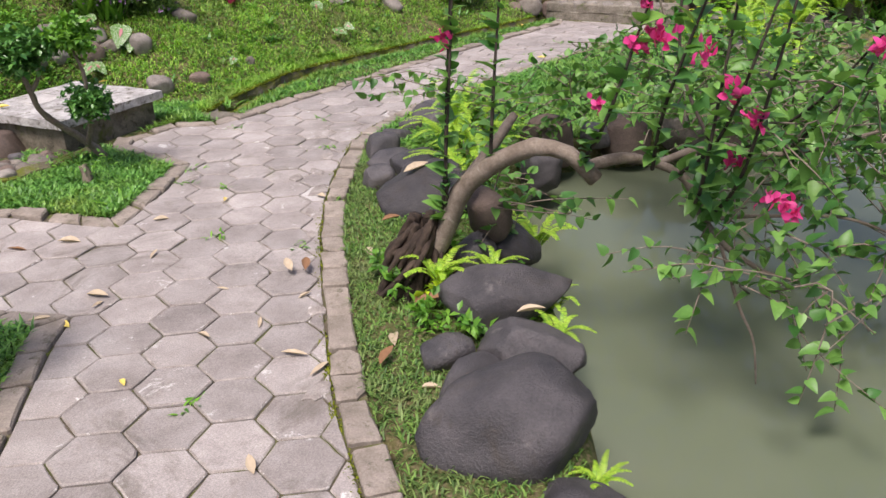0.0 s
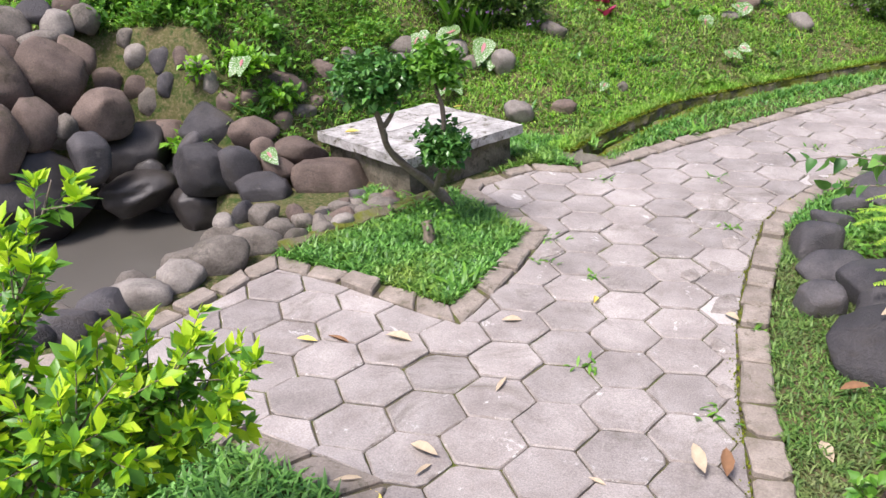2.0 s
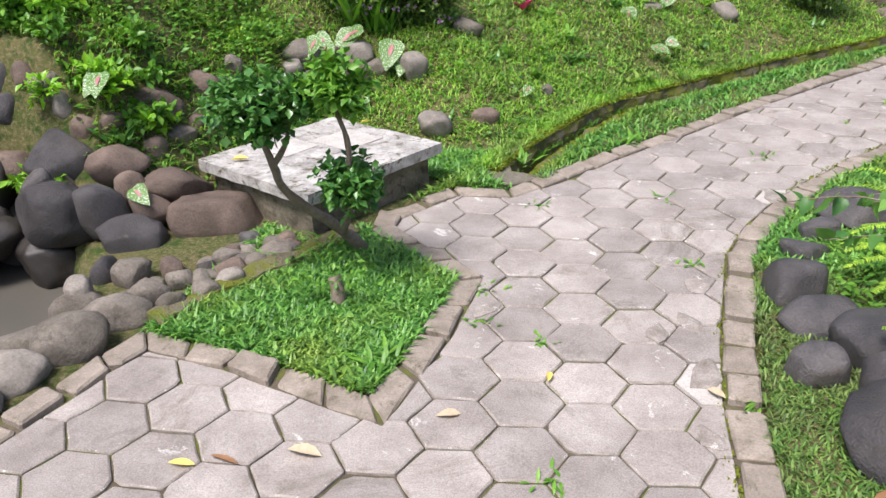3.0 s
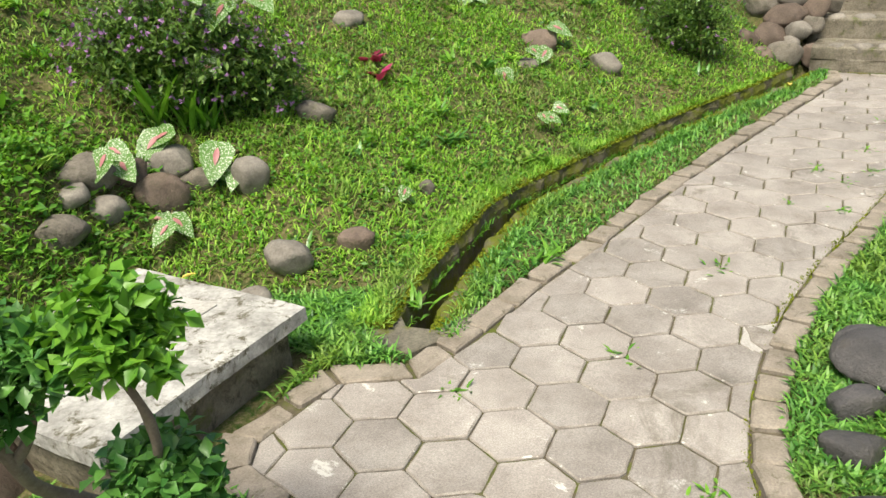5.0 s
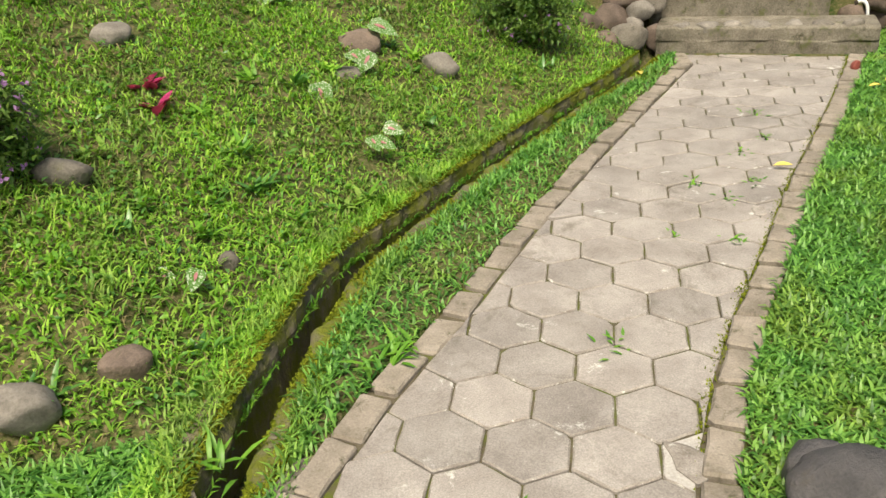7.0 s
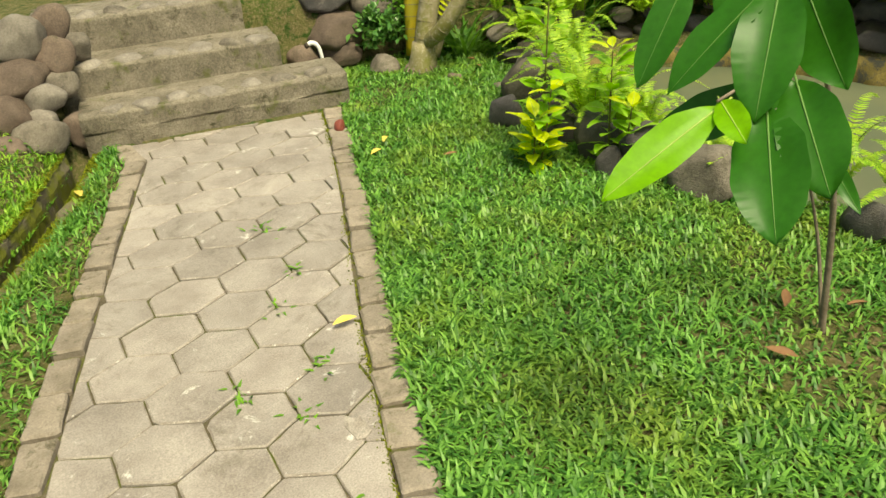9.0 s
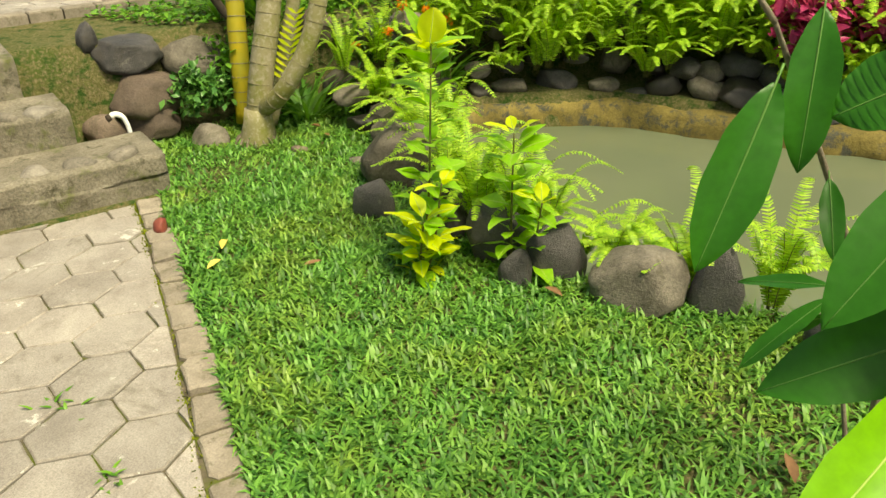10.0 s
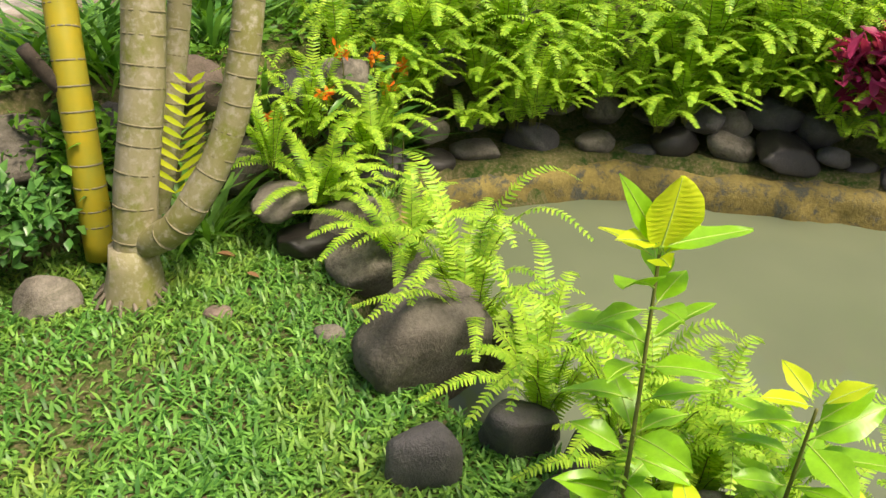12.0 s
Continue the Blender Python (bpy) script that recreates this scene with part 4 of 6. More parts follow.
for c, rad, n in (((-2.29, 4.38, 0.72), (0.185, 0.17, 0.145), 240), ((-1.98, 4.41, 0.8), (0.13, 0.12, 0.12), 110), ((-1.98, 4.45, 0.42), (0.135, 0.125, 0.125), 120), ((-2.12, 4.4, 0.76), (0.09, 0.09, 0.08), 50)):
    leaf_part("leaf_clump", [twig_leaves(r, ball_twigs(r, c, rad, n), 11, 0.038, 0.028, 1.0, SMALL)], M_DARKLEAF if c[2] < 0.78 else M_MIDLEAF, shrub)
leaf_part("basal_shoot", [twig_leaves(r, [[(-2.03 + a, 4.32 + b, 0.02), (-2.03 + 2 * a, 4.32 + 2 * b, 0.1), (-2.03 + 3 * a, 4.32 + 3 * b, 0.16)] for a, b in r.normal(0, 0.035, (26, 2))], 7, 0.028, 0.014, 1.0, SMALL)], M_MIDLEAF, shrub)

# ---- lime shrub by the path ----
lime = thing("lime_shrub", (0, 0, 0), "airy shrub with bright yellow-green leaf tips beside the path", "shrub")
stems, sprays = [], []
root = np.array([-2.02, 1.93, 0.0])
for tip in ((-1.86, 2.25, 1.02), (-1.8, 2.08, 0.88), (-1.62, 2.24, 0.62), (-1.54, 2.25, 0.58), (-1.92, 1.98, 0.75), (-1.62, 1.98, 0.68), (-1.98, 2.0, 0.5), (-2.0, 1.9, 0.45), (-1.95, 1.75, 0.7), (-1.75, 1.8, 0.6), (-2.1, 1.85, 0.55), (-1.7, 2.12, 0.62), (-1.8, 2.05, 0.6), (-1.9, 1.95, 0.5), (-1.74, 2.22, 0.54)):
    tip = np.array(tip)
    mid = root * 0.45 + tip * 0.55 + np.array([0, 0, 0.12])
    stems.append(([root + r.normal(0, 0.02, 3) * [1, 1, 0], root * 0.8 + mid * 0.2 + [0, 0, 0.1], mid, tip], 0.011, 0.002))
    for _ in range(9 if tip[2] > 0.8 else 22):
        f = r.uniform(0.05, 1.0)
        s = mid * (1 - f) + tip * f
        d = unit((tip - mid) * 2 + r.normal(0, 0.35, 3))
        sprays.append([s, s + d * 0.08 + [0, 0, 0.01], s + d * r.uniform(0.09, 0.17 if tip[2] < 0.8 else 0.11) + [0, 0, 0.02]])
tubes("stem", stems + [(s, 0.0025, 0.001) for s in sprays], M_BARK, lime, 5)
leaf_part("older_leaves", [twig_leaves(r, sprays, 14, 0.042, 0.022, 1.0, SMALL)], M_MIDLEAF, lime)
leaf_part("young_leaves", [twig_leaves(r, sprays, 12, 0.042, 0.021, 0.8, SMALL, 0.1, 0.9, 0.55)], M_LIME, lime, "yellow-green young leaves")
low = thing("low_shrub", (0, 0, 0), "low leafy ground shrub under the lime shrub", "shrub")
lowt = []
for _ in range(46):
    a = np.array([r.uniform(-2.3, -1.72), r.uniform(1.75, 2.2), 0.0])
    lowt.append([a, a + [r.normal(0, 0.03), r.normal(0, 0.03), 0.1], a + [r.normal(0, 0.07), r.normal(0, 0.07), r.uniform(0.14, 0.3)]])
tubes("stem", [(s, 0.003, 0.001) for s in lowt], M_BARK, low, 4)
leaf_part("foliage", [twig_leaves(r, lowt, 9, 0.042, 0.022, 1.0, SMALL)], M_MIDLEAF, low)

# ---- climber with pink bracts over the pond ----
climber = thing("climber", (0, 0, 0), "old bougainvillea leaning over the pond with pink bracts", "climbing shrub")
roots = []
for k in range(60):
    az, q = k * 0.105 + r.uniform(-0.3, 0.3), r.uniform(0.05, 0.2)
    foot = np.array([-0.1 + math.cos(az * 1.0) * q, 2.93 + math.sin(az) * q, -0.03])
    waist = np.array([-0.1 + math.cos(az + 0.8) * q * 0.62, 2.93 + math.sin(az + 0.8) * q * 0.62, r.uniform(0.1, 0.19)])
    head = np.array([-0.07 + math.cos(az + 1.5) * 0.05, 2.94 + math.sin(az + 1.5) * 0.05, r.uniform(0.16, 0.32)])
    waist += r.normal(0, 0.02, 3)
    roots.append(([foot, waist, head], r.uniform(0.010, 0.03), r.uniform(0.006, 0.02)))
tubes("stump", roots, M_STUMP, climber, 8, "dark gnarled root stump", 0.7)
tubes("branch", [([(-0.08, 2.95, 0.08), (0.0, 2.92, 0.22), (0.07, 2.88, 0.42), (0.18, 2.8, 0.56), (0.33, 2.72, 0.655), (0.45, 2.7, 0.63), (0.55, 2.69, 0.54)], 0.042, 0.030),
                   ([(0.0, 2.94, 0.2), (0.1, 3.0, 0.42), (0.2, 3.08, 0.54), (0.3, 3.15, 0.66)], 0.035, 0.018),
                   ([(0.50, 2.70, 0.58), (0.65, 2.74, 0.6), (0.78, 2.76, 0.57), (0.88, 2.72, 0.52), (0.95, 2.68, 0.38), (1.03, 2.62, 0.29), (1.14, 2.58, 0.22)], 0.024, 0.009),
                   ([(0.78, 2.76, 0.57), (1.0, 2.8, 0.62), (1.3, 2.9, 0.55), (1.7, 3.0, 0.6)], 0.016, 0.006),
                   ([(1.0, 2.65, 0.32), (1.05, 2.5, 0.12), (1.1, 2.45, 0.0), (1.12, 2.42, -0.16)], 0.008, 0.003),
                   ([(0.95, 2.68, 0.38), (1.2, 2.75, 0.36), (1.45, 2.6, 0.4), (1.7, 2.5, 0.3)], 0.010, 0.003),
                   ([(1.14, 2.58, 0.22), (1.35, 2.5, 0.16), (1.5, 2.4, 0.05)], 0.007, 0.002)], M_BARK, climber, 9, "pale grey-brown crooked branches", 0.3)
canes = [[(0.02, 2.9, 0.3), (0.02, 2.86, 0.7), (0.05, 2.88, 1.3)], [(0.0, 2.92, 0.3), (0.03, 2.85, 0.8), (0.06, 2.84, 1.4)], [(0.18, 2.8, 0.55), (0.19, 2.8, 0.85), (0.22, 2.86, 1.3)],
         [(0.75, 2.7, 0.57), (0.72, 2.5, 0.86), (0.8, 2.36, 1.3)], [(0.9, 2.66, 0.45), (0.8, 2.3, 0.7), (0.86, 2.34, 1.35)], [(0.85, 2.7, 0.55), (0.84, 2.3, 0.82), (0.93, 2.2, 1.3)], [(0.95, 2.65, 0.4), (0.9, 2.25, 0.72), (0.97, 2.19, 1.35)],
         [(0.5, 2.7, 0.6), (0.56, 2.6, 0.8), (0.69, 2.6, 1.25)], [(1.0, 2.8, 0.6), (0.9, 3.0, 0.9), (0.9, 3.05, 1.4)], [(1.1, 2.8, 0.6), (1.2, 2.5, 0.85), (1.3, 2.3, 1.15)], [(1.3, 2.9, 0.55), (1.45, 2.7, 0.9), (1.5, 2.6, 1.3)]]
tubes("cane", [(c, 0.008, 0.003) for c in canes], M_BARK_DARK, climber, 6, "thin dark upright canes")
trail = []
for _ in range(430):
    a = np.array([r.uniform(0.15, 2.4), r.uniform(2.9, 4.95), r.uniform(0.02, 0.4)])
    if 0.25 < a[0] < 0.95 and a[1] < 4.5:
        continue
    a[2] += 0.25 * (a[0] > 0.7)
    trail.append([a, a + [r.normal(0.05, 0.1), r.normal(-0.05, 0.1), r.uniform(0.02, 0.15)], a + [r.normal(0.12, 0.2), r.normal(-0.1, 0.2), r.uniform(-0.05, 0.28)]])
for _ in range(85):
    a = np.array([r.uniform(0.85, 2.0), r.uniform(2.1, 2.9), r.uniform(0.2, 1.0)])
    trail.append([a, a + [r.normal(0.05, 0.08), r.normal(-0.05, 0.08), r.uniform(-0.12, 0.08)], a + [r.normal(0.08, 0.12), r.normal(-0.12, 0.12), r.uniform(-0.32, 0.1)]])
for a in ((-0.34, 4.25, 0.57), (-0.5, 4.24, 0.55), (-0.25, 4.4, 0.5), (-0.4, 4.1, 0.5), (-0.05, 4.2, 0.55), (-0.15, 3.7, 0.6), (0.55, 2.5, 0.33), (0.72, 2.25, 0.36), (0.6, 2.3, 0.36)):
    a = np.array(a)
    trail.append([a + [0.45, -0.1, 0.0], a + [0.2, -0.05, 0.05], a])
tubes("runner", [(c, 0.004, 0.0015) for c in trail], M_BARK, climber, 4, step=0.05)
leaf_part("cane_leaves", [twig_leaves(r, canes, 34, 0.075, 0.058, 1.0, HEART, 0.3)], M_BOUG, climber)
leaf_part("runner_leaves", [twig_leaves(r, trail, 12, 0.054, 0.042, 1.0, HEART, 0.3)], M_BOUG, climber)
for c in ((0.69, 2.57, 1.06), (0.64, 2.58, 1.03), (0.77, 2.33, 1.04), (0.83, 2.24, 0.96), (0.88, 2.2, 0.89), (0.89, 2.31, 0.71), (1.23, 2.25, 1.07), (0.65, 2.6, 1.16), (1.0, 2.23, 0.62), (1.04, 2.2, 0.59), (0.02, 2.86, 1.01), (0.72, 2.56, 1.05), (1.0, 3.2, 0.8), (0.7, 3.5, 0.6)):
    n = 14
    d = unit(r.normal(0, 1, (n, 3)) + [0, -0.2, 0.3])
    p = np.array(c) + r.normal(0, 0.016, (n, 3))
    leaf_part("bract", [leaves(p, d, r.normal(0, 1, (n, 3)), 0.034, 0.027, OVATE, 0.1)], M_PINK, climber, "bright pink bracts")

# ---- ferns ----
def frond(r, base, az, length, rise, pairs=20, pw=0.075):
    """An arching fern frond: midrib line, and leaflet arrays on both sides."""
    d = np.array([math.cos(az), math.sin(az), 0])
    pts = [base + d * length * f * (0.55 + 0.45 * f) * 0.9 + np.array([0, 0, rise * (2.0 * f - 1.35 * f * f)]) for f in np.linspace(0, 1, 6)]
    c = smooth_line(pts, length / (pairs * 2))
    P, D, N, L = [], [], [], []
    for k in range(pairs):
        f = 0.12 + 0.88 * k / pairs
        q = min(len(c) - 2, int(f * (len(c) - 1)))
        tang = unit(c[q + 1] - c[q])
        side = unit(np.cross(tang, [0, 0, 1.0]))
        nrm = np.cross(side, tang)
        w = pw * min(1, f * 4) * (1 - f) ** 0.55 + 0.006
        for s in (1, -1):
            P.append(c[q]), D.append(side * s + tang * 0.35 + r.normal(0, 0.07, 3)), N.append(nrm), L.append(w)
    return pts, (np.array(P), np.array(D), np.array(N), np.array(L))


def fern_thing(seed, n, length, rise, label, pairs=46, mat=None, pw=0.048):
    r = np.random.default_rng(seed)
    f = thing("fern", (0, 0, 0), label, "fern", "ferns round the pond")
    ribs, bats = [], []
    for k in range(n):
        L = length * r.uniform(0.6, 1.2)
        pts, (P, D, N, W) = frond(r, np.array([*r.normal(0, 0.02, 2), 0]), 2 * math.pi * (k + r.uniform(0, 0.9)) / n, L, rise * r.uniform(0.6, 1.25), pairs, pw)
        ribs.append((pts, 0.0025, 0.0008))
        bats.append(leaves(P, D, N, W, np.maximum(0.011, W * 0.28), LEAFLET, 0.15, 0.1))
    tubes("stalk", ribs, M_STEM, f, 3, step=0.08)
    leaf_part("frond", bats, mat or M_FERN, f)
    return f


fern_a = fern_thing(1, 14, 0.46, 0.42, "bright green sword fern with arching fronds")
fern_b = fern_thing(2, 13, 0.46, 0.6, "upright bright green sword fern")
fern_d = fern_thing(5, 14, 0.5, 0.5, "deep green sword fern behind the pond wall", 42, M_FERND)
fern_c = fern_thing(3, 10, 0.26, 0.18, "small light green fern among stones", 30, None, 0.034)
placed = {"a": False, "b": False, "c": False, "d": False}


def put_fern(which, x, y, z, turn, s=1.0):
    src = {"a": fern_a, "b": fern_b, "c": fern_c, "d": fern_d}[which]
    m = pose(x, y, z, 0, 0, turn)
    if not placed[which]:
        placed[which] = True
        src.matrix_basis = m
        return src
    o = copy_thing(src, m)
    o.scale = (s, s, s)
    return o


fr = random.Random(4)
# along the far pond wall
fline = smooth_line([(4.75, 9.05), (5.25, 8.5), (5.5, 7.9), (5.52, 7.2), (5.58, 6.4), (5.7, 5.5), (5.75, 4.6)], 0.1)
for k, p in enumerate(fline):
    put_fern(fr.choice("abdb"), p[0] + fr.uniform(-0.15, 0.1), p[1] + fr.uniform(-0.15, 0.1), fr.uniform(0.25, 0.42), fr.uniform(0, 360), fr.uniform(0.85, 1.3))
for k in range(52):
    t = fr.uniform(0, 1) * (len(fline) - 1)
    p = fline[int(t)]
    q = fr.uniform(0.25, 1.5)
    put_fern(fr.choice("bddb"), p[0] + q * 0.9, p[1] + q * 0.55, 0.5, fr.uniform(0, 360), fr.uniform(1.0, 1.55))
for x, y, z in ((5.12, 8.0, 0.2), (5.2, 7.5, 0.25), (5.25, 7.0, 0.22), (5.2, 6.5, 0.2), (4.7, 8.75, 0.25), (4.95, 8.35, 0.2), (5.25, 6.1, 0.2), (5.2, 7.25, 0.28), (5.05, 8.15, 0.25), (5.15, 7.75, 0.15), (5.22, 6.8, 0.14), (4.85, 8.5, 0.15), (4.5, 8.85, 0.2), (5.22, 6.3, 0.14)):
    put_fern(fr.choice("cab"), x + fr.uniform(-0.02, 0.12), y + fr.uniform(-0.1, 0.1), z + fr.uniform(-0.04, 0.08), fr.uniform(0, 360), fr.uniform(0.6, 0.95))
hang_line = smooth_line(FAR_EDGE[:7], 0.1)
hang_side = unit(np.gradient(hang_line, axis=0))
for k in range(48):
    q = fr.randrange(len(hang_line))
    out = fr.uniform(0.08, 0.34)
    put_fern(fr.choice("cab"), hang_line[q][0] - hang_side[q][1] * out, hang_line[q][1] + hang_side[q][0] * out, 0.04 + out * 0.75 + fr.uniform(0, 0.08), fr.uniform(0, 360), fr.uniform(0.55, 0.9))
# on the lawn shore
for w, x, y, z, s in (("b", 3.55, 8.3, 0.0, 0.95), ("a", 3.75, 8.55, 0.05, 0.9), ("b", 3.1, 8.0, 0.0, 0.85), ("b", 2.95, 7.8, 0.0, 0.9), ("a", 2.98, 7.62, -0.02, 0.75), ("a", 2.85, 7.15, -0.05, 0.75), ("b", 2.82, 6.85, -0.05, 0.8), ("b", 2.8, 6.55, -0.05, 0.85), ("a", 2.8, 6.25, 0.0, 0.9), ("c", 2.84, 7.3, 0.0, 0.9), ("c", 2.86, 6.98, 0.0, 1.1), ("a", 2.75, 5.9, 0.0, 0.9), ("c", 3.3, 8.05, 0.0, 1.2), ("a", 4.0, 8.95, 0.1, 0.9), ("b", 3.35, 8.25, 0.02, 0.8), ("b", 2.9, 7.6, 0.0, 0.8), ("b", 2.86, 7.74, 0.0, 0.8), ("b", 2.88, 7.45, 0.0, 0.7)):
    put_fern(w, x, y, z, fr.uniform(0, 360), s)
# by the kerb side of the pond
for w, x, y, z, s in (("a", 0.05, 4.62, 0.02, 0.8), ("a", 0.2, 4.35, 0.02, 0.8), ("b", 0.12, 4.85, 0.02, 0.8), ("c", 0.1, 4.1, 0.05, 1.1), ("c", 0.42, 3.3, 0.0, 0.9), ("c", 0.42, 2.72, 0.0, 0.55), ("c", 0.42, 2.5, 0.0, 0.5), ("c", 0.42, 1.75, -0.04, 0.4), ("c", 0.2, 2.85, 0.1, 0.5), ("a", 0.3, 5.0, 0.0, 0.9), ("c", -0.02, 2.8, 0.08, 0.7),
                      ("c", -4.25, 4.8, 0.15, 0.9), ("c", -4.6, 5.0, 0.5, 0.9), ("a", -4.9, 4.45, 0.25, 0.8), ("c", -4.1, 5.2, 0.45, 0.9)):
    put_fern(w, x, y, z, fr.uniform(0, 360), s)


# ---- yellow-green flowering shrubs on the lawn shore ----
def whorled(name, base, top, nodes, leaf, yellow_low, seed, label):
    r = np.random.default_rng(seed)
    t = thing(name, (0, 0, 0), label, "shrub")
    base, top = np.array(base, float), np.array(top, float)
    axis_ = [base, base * 0.6 + top * 0.4 + r.normal(0, 0.015, 3), top]
    tubes("stem", [(axis_, 0.006, 0.003)], M_STEM, t, 7)
    c = smooth_line(axis_, 0.02)
    for k in range(nodes):
        f = (k + 0.6) / nodes
        p = c[min(len(c) - 1, int(f * len(c)))]
        m = 3 if f < 0.5 or k % 2 else 2
        for j in range(m):
            az = k * 1.75 + j * 2 * math.pi / m + r.normal(0, 0.3)
            d = np.array([math.cos(az), math.sin(az), r.uniform(-0.15, 0.55) + 0.45 * f])
            yellow = f > 0.9 or (f < yellow_low and r.uniform() < 0.75)
            L = leaf * r.uniform(0.72, 1.2) * (1.0 if f < 0.9 else 0.85)
            big_leaf(t, p + unit(d) * 0.02, d, np.array([0, 0, 1.0]) + r.normal(0, 0.25, 3), L, L * r.uniform(0.48, 0.6), M_HIBY if yellow else M_HIB, M_RIB, OVATE, r.uniform(0.1, 0.35), 0.02, 0.12)
    return t


hib = whorled("flowering_shrub", (2.54, 7.84, 0.0), (2.62, 7.82, 0.87), 17, 0.125, 0.0, 5, "tall leafy shrub with a yellow-green crown leaf")
whorled("leafy_shoot", (2.46, 7.79, 0.0), (2.40, 7.75, 0.26), 10, 0.12, 1.0, 6, "low yellow-green leafy shoot on the lawn")
whorled("leafy_shoot", (2.5, 7.8, 0.0), (2.45, 7.70, 0.40), 6, 0.11, 0.5, 8, "low yellow-green leafy shoot on the lawn")
whorled("flowering_shrub", (2.64, 7.5, 0.0), (2.64, 7.5, 0.56), 12, 0.13, 0.0, 7, "young leafy shrub with pale yellow tip leaves")
whorled("leafy_shoot", (2.66, 7.42, 0.0), (2.58, 7.36, 0.34), 6, 0.115, 0.0, 9, "green leafy shoot between shore stones")
for d, nr, L, W in (((0.05, -0.15, 1.0), (-0.8, -0.5, 0.2), 0.125, 0.105), ((0.35, -0.9, 0.2), (-0.1, 0, 1), 0.16, 0.06), ((-0.25, 0.55, 0.95), (-0.8, -0.5, 0.3), 0.16, 0.045)):
    big_leaf(hib, (2.61, 7.82, 0.86), d, nr, L, W, M_HIBY if W > 0.1 else M_HIB, M_RIB, ROUND if W > 0.1 else OVATE, 0.06, 0.02, 0.1, "bright yellow crown leaf" if W > 0.1 else "")

# ---- shrub with large hanging leaves beside the path ----
big = thing("large_leaf_shrub", (0, 0, 0), "tall shrub with large glossy hanging leaves by the lawn", "shrub")
tubes("stem", [([(1.82, 6.25, 0.0), (1.75, 6.27, 0.5), (1.55, 6.3, 0.95), (1.36, 6.33, 1.2), (1.3, 6.33, 1.25)], 0.012, 0.005), ([(1.75, 6.27, 0.5), (1.6, 6.45, 0.95), (1.4, 6.56, 1.25)], 0.009, 0.004), ([(1.82, 6.25, 0.0), (1.86, 6.32, 0.3), (1.82, 6.4, 0.62)], 0.008, 0.003),
                ([(1.55, 6.3, 0.95), (1.25, 6.28, 1.04), (1.08, 6.25, 1.06), (0.9, 6.29, 1.03)], 0.006, 0.003), ([(1.36, 6.33, 1.2), (1.2, 6.28, 1.25), (1.09, 6.27, 1.22)], 0.005, 0.003), ([(1.4, 6.56, 1.25), (1.32, 6.68, 1.42), (1.24, 6.72, 1.45)], 0.005, 0.003)], M_BARK, big, 7)
hang = [((1.102, 6.276, 1.22), (0.936, 6.412, 1.036), 0.094), ((1.093, 6.268, 1.219), (0.913, 6.223, 1.02), 0.12), ((1.097, 6.212, 1.013), (0.956, 6.454, 0.913), 0.099), ((1.279, 6.534, 1.192), (1.135, 6.578, 0.962), 0.087),
        ((0.964, 6.22, 1.012), (0.773, 6.116, 0.859), 0.133), ((1.008, 6.189, 1.056), (0.869, 6.065, 0.918), 0.118), ((1.188, 6.275, 1.232), (1.043, 6.126, 1.054), 0.129), ((1.461, 6.5, 1.266), (1.36, 6.487, 1.048), 0.076),
        ((1.336, 6.317, 1.226), (1.293, 6.451, 1.156), 0.107), ((1.262, 6.228, 1.324), (1.235, 6.25, 1.197), 0.095), ((1.414, 6.444, 1.014), (1.333, 6.413, 0.921), 0.037),
        ((1.8, 6.4, 0.6), (1.7, 6.55, 0.45), 0.05), ((1.8, 6.4, 0.55), (1.95, 6.5, 0.42), 0.05), ((1.85, 6.35, 0.6), (1.75, 6.2, 0.48), 0.05), ((1.82, 6.4, 0.62), (1.9, 6.6, 0.56), 0.045)]
fresh = [((0.912, 6.288, 1.017), (0.689, 6.394, 0.902), 0.085), ((0.916, 6.291, 1.027), (0.844, 6.212, 0.992), 0.057), ((1.25, 6.70, 1.49), (1.1, 6.82, 1.385), 0.08)]
for (foot, tip, w), mat in [(q, M_MANGO) for q in hang] + [(q, M_MANGOY) for q in fresh]:
    d = np.array(tip) - np.array(foot)
    big_leaf(big, foot, d, np.array((-0.75, -0.1, 0.65)) + r.normal(0, 0.15, 3), np.linalg.norm(d) * 1.04, w * 1.05, mat, M_RIB if mat is M_MANGOY else M_DKRIB, MANGO, 0.1, 0.03, 0.12, "fresh bright green leaf" if mat is M_MANGOY else "")

# ---- palm clump ----
palm = thing("palm_clump", (0, 0, 0), "clump of ringed palm stems, one yellow, on the bank", "palm")


def palm_stem(pts, r0, r1, mat, label, ring=0.085):
    s = tubes("palm_stem", [(pts, r0, r1)], mat, palm, 14, label, 0.06)
    c = smooth_line(pts, 0.01)
    due, acc = 0.12, 0.0
    for k in range(1, len(c) - 1):
        acc += np.linalg.norm(c[k] - c[k - 1])
        if acc > due:
            due = acc + ring * random.uniform(0.6, 1.3)
            f = k / len(c)
            tn = Vector(c[k + 1] - c[k - 1]).normalized()
            rad = r0 + (r1 - r0) * f
            bm = bmesh.new()
            bmesh.ops.create_cone(bm, cap_ends=True, segments=14, radius1=rad * 1.018, radius2=rad * 1.01, depth=0.006)
            o = part("ring_scar", bm, M_RING, s)
            o.matrix_basis = Matrix.Translation(Vector(c[k])) @ tn.to_track_quat("Z", "Y").to_matrix().to_4x4()
    return s


